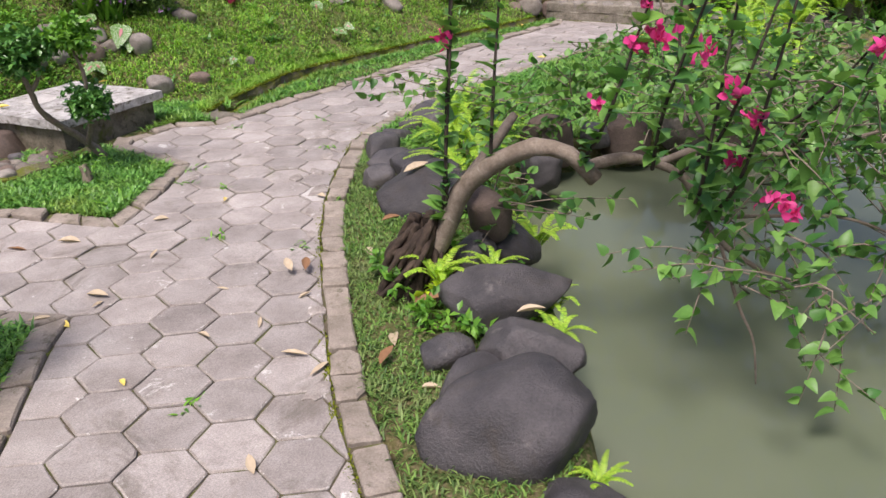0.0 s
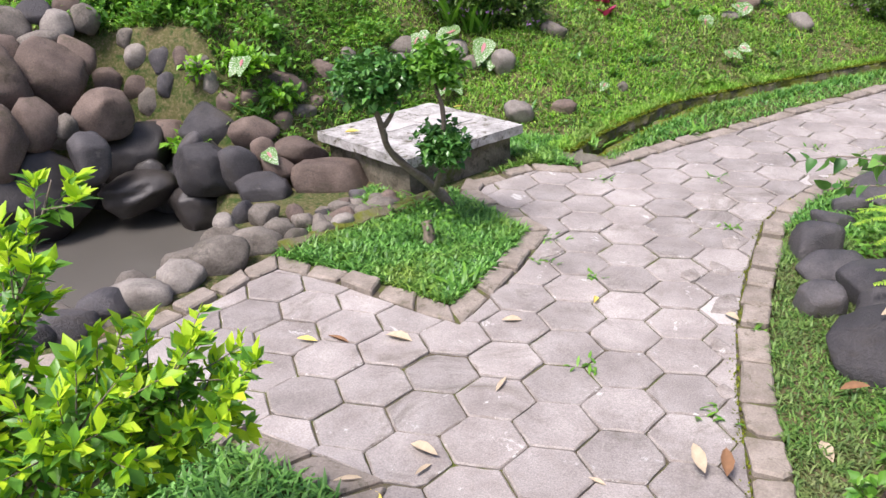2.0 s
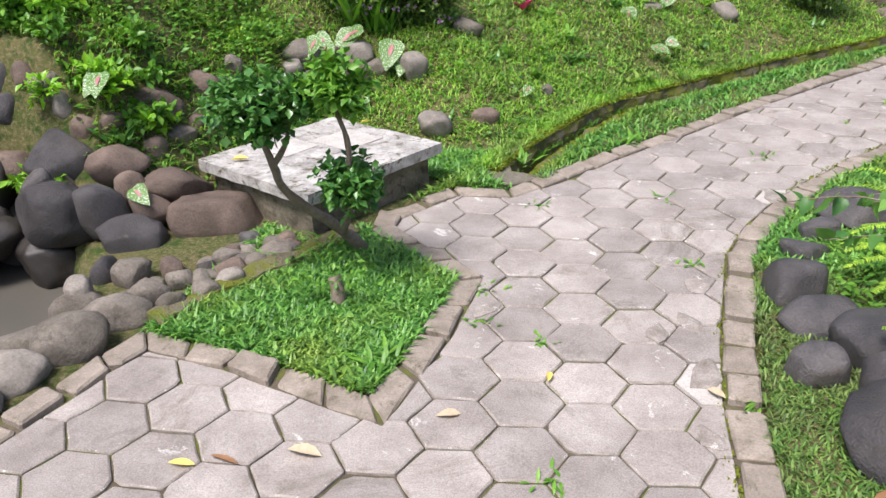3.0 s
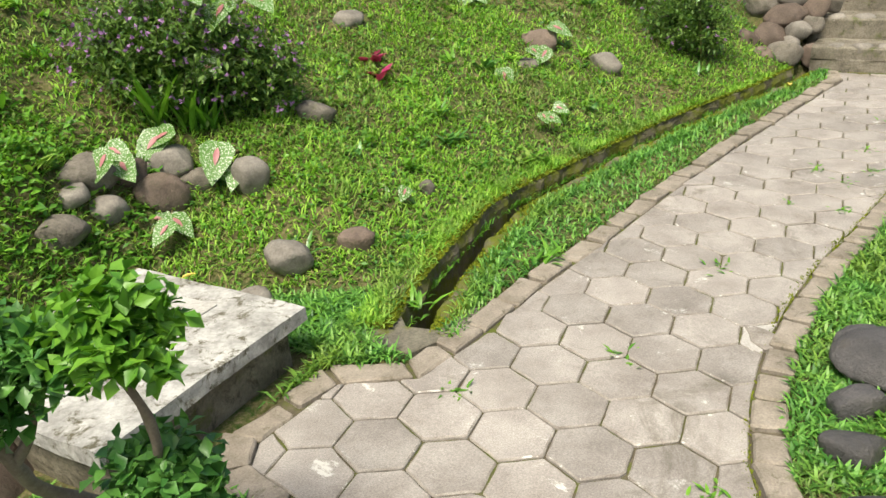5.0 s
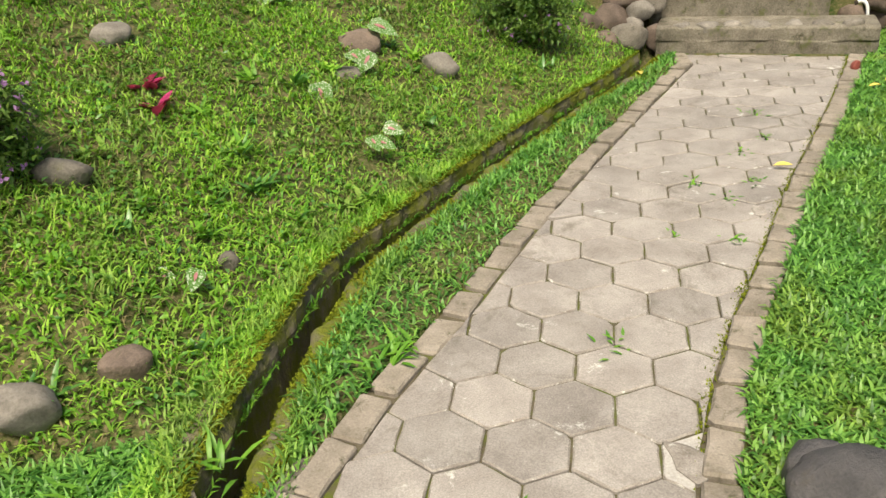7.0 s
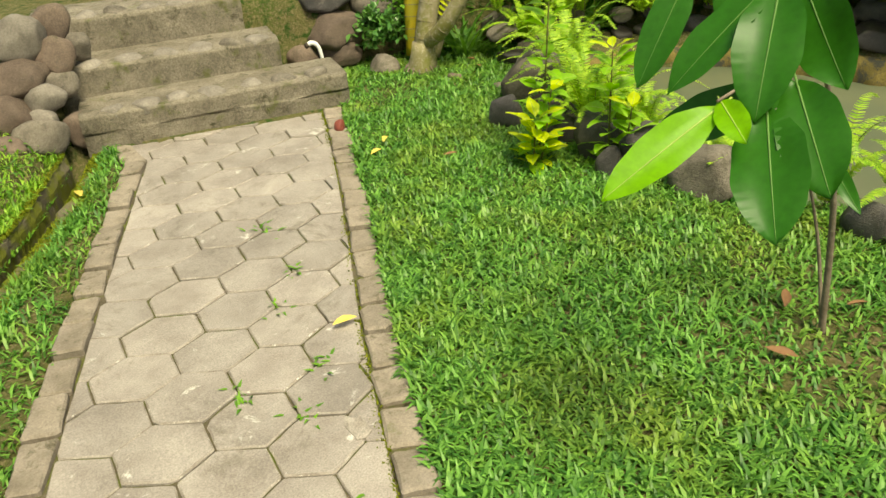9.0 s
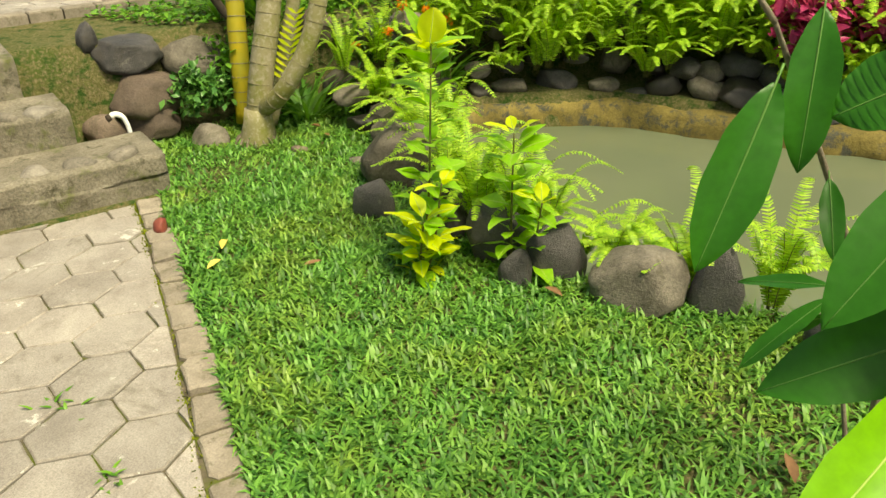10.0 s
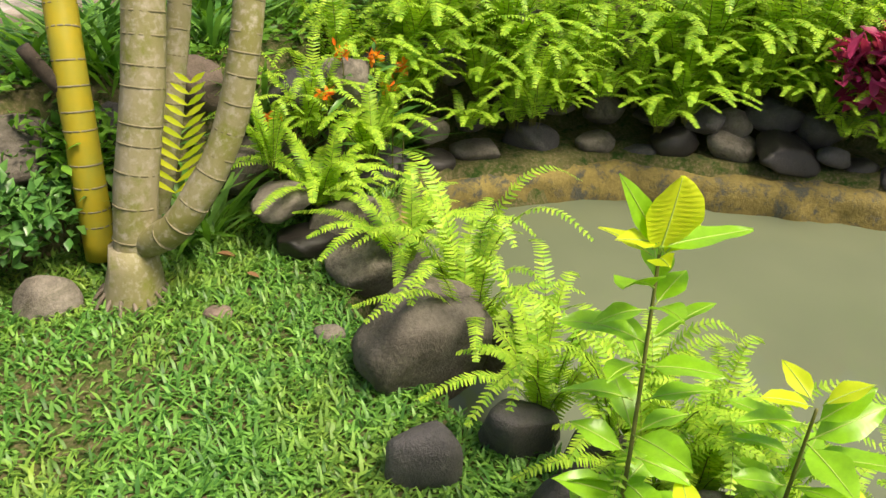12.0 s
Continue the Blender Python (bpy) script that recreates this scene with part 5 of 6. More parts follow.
palm_stem([(3.42, 9.4, -0.05), (3.43, 9.38, 0.14), (3.47, 9.36, 0.38), (3.55, 9.33, 0.69), (3.64, 9.33, 1.02), (3.75, 9.33, 1.6), (3.85, 9.33, 2.4)], 0.072, 0.056, M_PALM, "grey-brown ringed main stem")
palm_stem([(3.56, 9.6, 0.05), (3.6, 9.62, 0.4), (3.67, 9.66, 0.73), (3.77, 9.72, 1.05), (3.9, 9.8, 2.0)], 0.056, 0.048, M_PALMY, "yellow ringed palm stem")
palm_stem([(3.44, 9.36, 0.2), (3.42, 9.22, 0.28), (3.46, 9.12, 0.42), (3.52, 9.05, 0.58), (3.58, 9.0, 0.81), (3.69, 8.98, 1.2), (3.8, 8.95, 2.0)], 0.052, 0.04, M_PALM, "leaning green-grey palm stem")
palm_stem([(3.6, 9.45, 0.05), (3.7, 9.38, 0.4), (3.83, 9.36, 0.75), (3.92, 9.34, 1.1), (4.0, 9.3, 1.9)], 0.042, 0.036, M_PALM, "slim green palm stem")
tubes("root_base", [([(3.41, 9.41, -0.06), (3.42, 9.39, 0.04), (3.43, 9.385, 0.2)], 0.135, 0.072)], M_PALM, palm, 14, "swollen ringed palm base", 0.25)
tubes("root", [([(3.41, 9.4, 0.1), (3.41 + 0.10 * math.cos(k), 9.4 + 0.10 * math.sin(k), 0.04), (3.41 + 0.14 * math.cos(k), 9.4 + 0.14 * math.sin(k), -0.03)], 0.010, 0.005) for k in np.arange(0, 6.3, 0.42)], M_BARK, palm, 5)
tubes("cut_stub", [([(3.64, 9.66, 0.6), (3.6, 9.71, 0.7), (3.57, 9.74, 0.78)], 0.026, 0.024)], M_BARK_DARK, palm, 9, "dark cut palm stub")
P, D = [], []
for k in range(11):
    f = k / 10
    p = np.array([3.58, 9.29, 0.33]) * (1 - f) + np.array([3.68, 9.24, 0.68]) * f
    for s in (1, -1):
        P.append(p), D.append(np.array([0.2 * s, -0.6 * s, 0.45]))
leaf_part("young_frond", [leaves(P, D, np.tile((-0.7, -0.5, 0.3), (22, 1)), np.repeat(np.linspace(0.13, 0.06, 11), 2), 0.018, LONG, 0.1, 0.1)], M_HIBY, palm, "small yellow palm frond")

# ---- bank plants behind the palms ----
def tuft(name, at, n, L, W, mat, seed, label, cat="plant", lean=(0.25, 1.0), prof=LONG, droop=0.45):
    r = np.random.default_rng(seed)
    t = thing(name, at, label, cat)
    az = r.uniform(0, 2 * np.pi, n)
    k = r.uniform(*lean, n)
    D = np.stack([np.cos(az) * k, np.sin(az) * k, np.ones(n)], 1)
    P = np.column_stack([r.normal(0, 0.03, (n, 2)), np.zeros(n)])
    leaf_part("foliage", [leaves(P, D, np.stack([-np.cos(az), -np.sin(az), k], 1), L * r.uniform(0.6, 1.25, n), W, prof, droop, 0.12)], mat, t)
    return t


br = random.Random(9)
for k in range(34):
    x, y = br.uniform(3.75, 5.2), br.uniform(8.85, 10.1)
    z = h1(x, y)
    if z < -0.05 or (x < 4.0 and y < 9.25):
        continue
    tuft("strap_leaf_plant", (x, y, z), 20, 0.38, 0.026, br.choice([M_DARKLEAF, M_MIDLEAF, M_BOUG]), 200 + k, "dense strap-leaved plant on the bank behind the palms")
for k, (x, y, z) in enumerate(((4.2, 8.97, 0.5), (4.35, 8.95, 0.62), (4.45, 8.85, 0.6), (4.1, 9.15, 0.42), (4.5, 8.8, 0.45), (4.6, 8.78, 0.5))):
    o = thing("orange_flower", (x, y, h1(x, y)), "orange flower spike on a leafy stem", "flower", "orange flowers")
    zz = z - h1(x, y)
    tubes("stem", [([(0, 0, 0), (0.01, 0, zz * 0.5), (0, 0.01, zz)], 0.004, 0.002)], M_STEM, o, 5)
    n = 16
    leaf_part("petal", [leaves(r.normal(0, 0.014, (n, 3)) + [0, 0.01, zz], r.normal(0, 1, (n, 3)) + [0, 0, 0.6], r.normal(0, 1, (n, 3)), 0.035, 0.016, OVATE, 0.2)], M_ORANGE, o)
    leaf_part("foliage", [twig_leaves(r, [[(0, 0, 0), (0.01, 0, zz * 0.5), (0, 0.01, zz)]], 10, 0.12, 0.022, 1.0, LONG, 0.3)], M_DARKLEAF, o)


def small_bush(name, at, rad, n, per, L, W, mat, seed, label, flowers=None, cat="bush", prof=SMALL):
    r = np.random.default_rng(seed)
    t = thing(name, at, label, cat)
    tw = ball_twigs(r, (0, 0, rad[2] * 0.6), rad, n)
    tubes("twig", [(s, 0.003, 0.001) for s in tw[:: 3]], M_BARK_DARK, t, 3, step=0.06)
    leaf_part("foliage", [twig_leaves(r, tw, per, L, W, 1.0, prof)], mat, t)
    if flowers:
        ends = np.array([s[-1] for s in tw])
        ends = ends[ends[:, 2] > 0]
        k = min(len(ends), flowers[1])
        p = np.repeat(ends[:k], 4, axis=0)
        leaf_part("flower", [leaves(p, r.normal(0, 1, p.shape) + [0, 0, 0.5], r.normal(0, 1, p.shape), 0.022, 0.016, SMALL, 0.1)], flowers[0], t, "tiny lilac flowers")
    return t


small_bush("coleus", (5.2, 6.75, 0.38), (0.24, 0.24, 0.2), 52, 7, 0.095, 0.05, M_RED, 61, "crimson coleus plant on the pond wall", cat="plant", prof=OVATE)
small_bush("coleus", (5.45, 6.45, 0.42), (0.28, 0.26, 0.22), 52, 7, 0.1, 0.055, M_RED, 62, "crimson coleus plant on the pond wall", cat="plant", prof=OVATE)
small_bush("ground_shrub", (3.42, 9.78, 0.15), (0.22, 0.2, 0.16), 90, 8, 0.05, 0.032, M_DARKLEAF, 63, "low dark leafy shrub beside the palm stems")
small_bush("ground_shrub", (3.72, 9.75, 0.3), (0.2, 0.2, 0.15), 70, 8, 0.05, 0.032, M_MIDLEAF, 64, "low leafy shrub between bank stones")
small_bush("lilac_bush", (-2.92, 7.12, 0.58), (0.5, 0.42, 0.42), 1500, 14, 0.04, 0.017, M_BUSH, 65, "wide fine-leaved bush dotted with lilac flowers", (M_LILAC, 420))
small_bush("lilac_bush", (-2.55, 7.22, 0.52), (0.32, 0.3, 0.3), 650, 14, 0.036, 0.015, M_BUSH, 66, "fine-leaved bush dotted with lilac flowers", (M_LILAC, 90))
small_bush("hill_bush", (0.22, 9.72, 0.25), (0.42, 0.36, 0.36), 620, 13, 0.038, 0.016, M_BUSH, 67, "dark fine-leaved bush above the drain", (M_LILAC, 50))
small_bush("hill_bush", (-0.1, 10.3, 0.55), (0.4, 0.36, 0.3), 350, 12, 0.03, 0.012, M_BUSH, 68, "dark fine-leaved bush on the hillside")
small_bush("hill_bush", (-0.6, 11.3, 0.9), (0.5, 0.4, 0.35), 350, 12, 0.035, 0.015, M_BUSH, 69, "dark fine-leaved bush on the hillside")
for k, (x, y, s) in enumerate(((-2.78, 6.9, 0.3), (-2.9, 6.85, 0.34), (-2.7, 6.95, 0.24))):
    tuft("upright_shoot", (x, y, h1(x, y)), 26, s, 0.03, M_MIDLEAF, 300 + k, "upright light green leafy shoot before the bush", "plant", (0.1, 0.6), OVATE, 0.2)


# ---- caladiums ----
def caladium(at, spec, seed, label="caladium with green leaves, white specks and pink hearts"):
    """Heart leaves on thin stalks; spec: leaf length, count, height."""
    L, n, hgt = spec
    r = np.random.default_rng(seed)
    t = thing("caladium", at, label, "plant", "caladiums")
    st = []
    for k in range(n):
        az = r.uniform(0, 6.28)
        p = np.array([math.cos(az) * 0.05 * n ** 0.5, math.sin(az) * 0.05 * n ** 0.5, hgt * r.uniform(0.7, 1.1)])
        st.append(([(0, 0, 0), p * 0.5 + [0, 0, 0.02], p], 0.003, 0.002))
        d = np.array([0.25 + r.normal(0, 0.7), -0.7 + r.normal(0, 0.3), -0.45])
        nr = np.array([0.1, -0.6, 0.9]) + r.normal(0, 0.15, 3)
        l = L * r.uniform(0.9, 1.4)
        leaf = leaf_part("leaf", [leaves([p - unit(d) * l * 0.3], [d], [nr], l, l * 0.74, HEART, 0.16, 0.08)], M_CALA, t)
        leaf_part("leaf_heart", [leaves([p - unit(d) * l * 0.14 + unit(nr) * 0.004], [d], [nr], l * 0.42, l * 0.13, OVATE, 0.12, 0.12)], M_CALAPINK, leaf, "pink leaf heart")
    tubes("stalk", st, M_STEM, t, 4)
    return t


for k, (x, y, L, n, hg) in enumerate(((-3.0, 6.42, 0.15, 2, 0.14), (-2.9, 6.5, 0.13, 2, 0.13), (-2.82, 6.62, 0.15, 2, 0.16), (-2.6, 6.62, 0.17, 1, 0.16), (-2.55, 6.6, 0.13, 2, 0.14), (-2.78, 6.33, 0.12, 3, 0.1), (-2.65, 7.05, 0.17, 2, 0.72), (-2.48, 7.15, 0.16, 2, 0.7), (-2.6, 6.95, 0.15, 1, 0.4),
                                     (-1.21, 8.33, 0.13, 1, 0.06), (-0.95, 8.9, 0.13, 2, 0.08), (-0.88, 9.1, 0.14, 1, 0.14), (-0.97, 8.08, 0.12, 3, 0.1), (-1.8, 6.8, 0.1, 2, 0.05), (0.3, 9.5, 0.16, 2, 0.7), (-1.48, 9.4, 0.13, 2, 0.06), (-3.5, 4.98, 0.12, 2, 0.36), (-3.2, 4.75, 0.1, 1, 0.24))):
    caladium((x, y, h1(x, y)), (L, n, hg), 400 + k)
for k, (x, y) in enumerate(((-2.03, 8.12), (-1.97, 8.0))):
    tuft("red_leaf_plant", (x, y, h1(x, y)), 7, 0.11, 0.06, M_RED, 430 + k, "small dark red leaved plant on the hillside", "plant", (0.6, 1.4), OVATE, 0.2)

# ---- broad weeds on bank and hillside ----
wr = random.Random(21)
for k in range(150):
    x, y = wr.uniform(-5.0, 0.6), wr.uniform(5.0, 10.5)
    P2 = np.array([[x, y]])
    if not (on_hill(P2)[0] and lawn_ok(P2)[0]):
        continue
    tuft("weed", (x, y, h1(x, y)), wr.randrange(8, 16), wr.uniform(0.06, 0.12), wr.uniform(0.02, 0.035), wr.choice([M_MIDLEAF, M_DARKLEAF, M_GRASS_HILL]), 500 + k, "small broad-leaved weed in the hill grass", "weed", (0.5, 1.6), OVATE, 0.25)["group"] = "hill weeds"
for k in range(34):
    x, y = wr.uniform(-4.9, -3.2), wr.uniform(4.75, 5.5)
    small_bush("bank_creeper", (x, y, max(0.1, h1(x, y)) + 0.05), (0.12, 0.12, 0.08), 16, 7, 0.05, 0.03, wr.choice([M_MIDLEAF, M_HIB]), 600 + k, "leafy creeper growing between bank stones", cat="plant")["group"] = "bank creepers"
for k, (x, y) in enumerate(((-1.62, 5.98), (-1.05, 6.45), (-1.12, 6.35), (-2.0, 5.95), (-2.15, 4.62), (-2.22, 4.75), (-2.35, 4.6), (-1.72, 3.95))):
    tuft("weed", (x, y, max(0, h1(x, y))), 14, 0.11, 0.016, M_MIDLEAF, 700 + k, "tufted green weed at the edge of the paving", "weed", (0.5, 1.5))["group"] = "path edge weeds"

for k, (x, y) in enumerate(((-0.02, 2.78), (-0.2, 2.82), (0.06, 2.8), (-0.12, 3.12), (0.02, 3.1), (-0.24, 3.0), (0.1, 2.68), (-0.05, 2.6), (0.1, 2.5))):
    small_bush("stump_weed", (x, y, 0.03), (0.07, 0.07, 0.07), 9, 6, 0.045, 0.026, M_MIDLEAF if k % 3 else M_LIME, 820 + k, "leafy weed sprouting round the old stump", cat="weed")["group"] = "stump weeds"
# ---- fallen leaves and small things ----
def fallen(x, y, L, turn, mat, label, z=0.012, w=0.34):
    t = thing("fallen_leaf", (x, y, z), label, "leaf", "fallen leaves")
    a = radians(turn)
    d = np.array([[math.cos(a), math.sin(a), 0.0]])
    leaf_part("blade", [leaves([-d[0] * L / 2], d, [(0.25 * math.sin(turn), 0.25 * math.cos(turn), 1)], L, L * w, OVATE, -0.03 - 0.08 * abs(math.sin(turn * 3)), 0.25 + 0.3 * abs(math.cos(turn * 5)))], mat, t)
    return t


lr = random.Random(2)
PALE, BRN, YEL = (M_DRY, "dry pale fallen leaf on the paving"), (M_DRYB, "curled brown fallen leaf on the ground"), (M_YLEAF, "yellow fallen leaf on the ground")
for x, y, k in ((-0.53, 2.42, 0), (-1.08, 2.26, 2), (-0.56, 1.83, 0), (-1.56, 2.71, 0), (-1.45, 2.67, 2), (-1.41, 2.9, 0), (-0.7, 2.65, 0), (-0.91, 2.94, 0), (-0.89, 2.56, 0), (-1.31, 3.3, 0), (-0.56, 2.87, 0), (-0.43, 2.32, 0), (-0.33, 3.28, 0), (-0.18, 2.5, 0), (-0.05, 2.19, 0), (-1.15, 3.98, 2),
                (-2.08, 3.34, 2), (-1.76, 3.46, 0), (-0.64, 4.0, 0), (-1.41, 3.72, 0), (-1.97, 3.38, 1), (-1.38, 2.82, 0)):
    m, lab = (PALE, BRN, YEL)[k]
    fallen(x, y, lr.uniform(0.05, 0.11), lr.uniform(0, 360), m, lab, 0.006, lr.uniform(0.2, 0.42))
for x, y, k in ((-0.59, 3.1, 1), (-0.66, 3.09, 0), (0.97, 9.46, 2), (2.12, 8.55, 2), (2.27, 8.63, 2), (2.49, 7.27, 1), (0.96, 7.55, 2), (-0.25, 3.6, 1), (-0.1, 2.75, 1), (-0.2, 2.35, 1), (1.9, 6.4, 1), (1.6, 6.3, 1), (2.0, 6.2, 1), (-2.72, 3.2, 1), (-2.8, 3.05, 1), (2.3, 8.2, 1), (3.7, 9.2, 1), (3.85, 9.0, 1), (3.6, 9.05, 1)):
    m, lab = (PALE, BRN, YEL)[k]
    fallen(x, y, lr.uniform(0.06, 0.12), lr.uniform(0, 360), m, lab, 0.035 if x > 1.2 or y < 3.7 else 0.02)
fallen(-2.45, 5.82, 0.06, 30, *YEL, 0.25)
fallen(-2.85, 5.15, 0.09, 10, *YEL, 0.24)
fallen(0.06, 2.02, 0.14, 60, *PALE, 0.13)
fallen(0.3, 2.42, 0.1, 5, *PALE, 0.16)
fallen(-0.12, 3.85, 0.17, 35, *PALE, 0.2)
fallen(-0.05, 2.72, 0.12, 10, *BRN, 0.05)

fruit = rock_bm(9, 3, 0.05)
for v in fruit.verts:
    v.co *= 0.034
me = bpy.data.meshes.new("fallen_fruit")
fruit.to_mesh(me)
fruit.free()
me.shade_smooth()
M_FRUIT = plain_mat("dark_red_skin", (0.16, 0.035, 0.03), (0.24, 0.07, 0.05), 0.5, 30)
tagged(ob_of("fallen_fruit", me, M_FRUIT, None, pose(2.3, 9.02, 0.03)), "dark red fallen fruit at the kerb", "fruit")
tap = thing("water_pipe", (2.84, 9.78, 0.0), "white plastic pipe elbow sticking out of the ground", "pipe")
M_PVC = plain_mat("white_plastic", (0.72, 0.72, 0.70), (0.82, 0.82, 0.8), 0.4, 30, 0.0005)
tap.scale = (0.75, 0.75, 0.95)
tubes("pipe", [([(0.03, -0.03, 0.12), (0.02, -0.02, 0.24), (0.0, 0.0, 0.29), (-0.04, 0.02, 0.305), (-0.07, 0.03, 0.295)], 0.016, 0.016)], M_PVC, tap, 12, "white bent pipe")
tubes("nozzle", [([(-0.065, 0.03, 0.297), (-0.09, 0.04, 0.285)], 0.02, 0.02)], M_BARK_DARK, tap, 12, "dark pipe mouth")

# ---- upper path on the terrace ----
upper = thing("upper_path", (0, 0, 0), "upper garden path of grey hexagonal pavers on the terrace", "path", kind="structure")
u_dir, u_back = np.array([0.917, -0.399]), np.array([0.399, 0.917])
hexu = [np.array([math.cos(a), math.sin(a)]) * 0.128 for a in np.arange(6) * math.pi / 3 + 0.3]
uv, uf = prism(hexu, 0, -0.05, 0.007, 0.006)
ume = mesh_of("paver", uv, uf)
for i in range(-20, 40):
    for j in range(-20, 30):
        c = np.array([3.4, 10.97]) + np.array([math.cos(0.3 + math.pi / 6), math.sin(0.3 + math.pi / 6)]) * 0.236 * i + np.array([math.cos(0.3 + math.pi / 2), math.sin(0.3 + math.pi / 2)]) * 0.236 * j
        a, b = (c - np.array([3.4, 10.97])) @ u_dir, (c - np.array([3.4, 10.97])) @ u_back
        if -0.9 < a < 2.9 and 0.12 < b < 1.5:
            ob_of("paver", ume, M_PAVER, upper, pose(c[0], c[1], 0.615))
for k in range(19):
    q = np.array([3.4, 10.97]) + u_dir * (-0.9 + 0.205 * k)
    kv, kf = prism([q - q, u_dir * 0.195, u_dir * 0.195 + u_back * 0.1, u_back * 0.1], 0, -0.08, 0.007, 0.008)
    ob_of("kerb_block", mesh_of("kerb_block", kv, kf), M_KERB, upper, pose(q[0], q[1], 0.625))

# ---- grass ----
def blades(name, spots, mat, length, width, lean, seed, label, level=None):
    """A sheet of single bent blades at the given ground spots."""
    r = np.random.default_rng(seed)
    n = len(spots)
    z = height(spots[:, 0], spots[:, 1])
    base = np.column_stack([spots, (z if level is None else np.full(n, level)) - 0.004])
    ang = r.uniform(0, 2 * np.pi, n)
    d = np.stack([np.cos(ang), np.sin(ang), np.zeros(n)], 1)
    s = np.stack([-np.sin(ang), np.cos(ang), np.zeros(n)], 1)
    L = length * (r.uniform(0.55, 1.35, n) * (1 + 0.35 * wob(spots[:, 0], spots[:, 1], 5.3, 4)))[:, None]
    W = width * r.uniform(0.7, 1.3, n)[:, None]
    t = np.radians(r.uniform(lean[0], lean[1], n))[:, None]
    up = np.array([0, 0, 1.0])
    mid = base + L * 0.55 * (np.sin(t * 0.6) * d + np.cos(t * 0.6) * up)
    tip = mid + L * 0.5 * (np.sin(t * 1.25) * d + np.cos(t * 1.25) * up)
    v = np.stack([base - s * W * 0.35, base + s * W * 0.35, mid + s * W * 0.5, mid - s * W * 0.5, tip], 1).reshape(-1, 3)
    k = np.arange(n)[:, None] * 5
    loops = np.concatenate([k + np.array([0, 1, 2, 3]), k + np.array([3, 2, 4])], 1).ravel()
    ob = ob_of(name, mesh_arrays(name, v, loops, np.tile([4, 3], n)), mat)
    return tagged(ob, label, "grass", kind="stuff")


def scatter(n, x0, y0, x1, y1, keep, seed, clump=0.0):
    r = np.random.default_rng(seed)
    p = np.column_stack([r.uniform(x0, x1, n), r.uniform(y0, y1, n)])
    m = keep(p)
    if clump:
        m &= (wob(p[:, 0], p[:, 1], 3.7, 3) + 0.5 * wob(p[:, 0], p[:, 1], 11, 5) > r.uniform(-1.1, 1.0, n) * clump - (1 - clump) * 2)
    return p[m]


LAWN_ZONES = [("lawn_grass", 230000, (-0.6, 4.9, 4.6, 10.2), 0.054, "dense broad-bladed bright green lawn grass"),
              ("verge_grass", 75000, (-0.5, 0.6, 0.6, 5.2), 0.036, "short green grass beside the kerb"),
              ("bed_grass", 26000, (-2.62, 3.76, -1.6, 4.98), 0.050, "dark green grass in a kerbed bed"),
              ("corner_grass", 30000, (-3.0, 0.9, -1.3, 2.85), 0.055, "green grass in the corner beside the path"),
              ("slab_grass", 26000, (-3.2, 5.3, -1.4, 6.5), 0.06, "green grass around the concrete pit"),
              ("strip_grass", 40000, (-1.7, 5.55, 1.5, 10.0), 0.050, "green grass strip between path and drain")]
for k, (nm, n, zone, L, lab) in enumerate(LAWN_ZONES):
    pts = scatter(n, *zone, lambda p: lawn_ok(p) & off_hill(p), 20 + k)
    if nm == "strip_grass":
        pts = pts[seg_dist(pts, DRAIN)[1] < 0]
        pts = pts[pts[:, 0] < 1.45]
    if nm == "slab_grass":
        pts = pts[(seg_dist(pts, DRAIN)[1] > 0) & (pts[:, 0] + pts[:, 1] > 3.15)]
    if nm == "lawn_grass":
        pts = pts[~inside(pts, PATH) & (seg_dist(pts, KERB_RIGHT)[1] < 0)]
        # thin out where the soil is bare
        bare = np.exp(-((pts[:, 0] - 1.75) ** 2 + (pts[:, 1] - 6.15) ** 2) / 0.4) + np.exp(-((pts[:, 0] - 2.95) ** 2 + (pts[:, 1] - 9.25) ** 2) / 0.12)
        pts = pts[rng.uniform(0, 1, len(pts)) > bare * 0.72]
    if nm == "verge_grass":
        pts = pts[seg_dist(pts, KERB_RIGHT)[1] < 0]
        pts = pts[rng.uniform(0, 1, len(pts)) > 0.3 + 0.4 * wob(pts[:, 0], pts[:, 1], 8, 2) + 0.3 * (pts[:, 1] < 3.3) * (pts[:, 0] > -0.22)]
    blades(nm, pts, M_VERGE if nm == "verge_grass" else M_GRASS, L, 0.006 if nm == "verge_grass" else 0.0095, (40, 95), 40 + k, lab)
hill = scatter(420000, -6.5, 4.4, 1.8, 12.5, lambda p: lawn_ok(p) & on_hill(p) & (seg_dist(p, DRAIN)[0] > 0.13), 31, 0.8)
keepn = rng.uniform(0, 1, len(hill)) < np.clip(1.25 - 0.10 * (hill[:, 1] - 5) - 0.10 * np.abs(hill[:, 0] + 1.5), 0.25, 1)
hill = hill[keepn]
thin = np.clip(1.6 * wob(hill[:, 0], hill[:, 1], 2.6, 6) + 0.9 * wob(hill[:, 0], hill[:, 1], 7.5, 8) - 0.25 - 0.7 * np.exp(-((hill[:, 0] + 1.9) ** 2 + (hill[:, 1] - 7.0) ** 2) / 0.8), 0, 0.9)
hill = hill[rng.uniform(0, 1, len(hill)) > thin]
blades("hill_grass", hill, M_GRASS_HILL, 0.056, 0.009, (35, 100), 51, "patchy bright green grass on the hillside")
blades("dry_grass", hill[rng.uniform(0, 1, len(hill)) < 0.14], M_STRAW, 0.06, 0.005, (40, 90), 52, "dry straw-coloured grass blades on the hillside")
dl = smooth_line(DRAIN, 0.01)
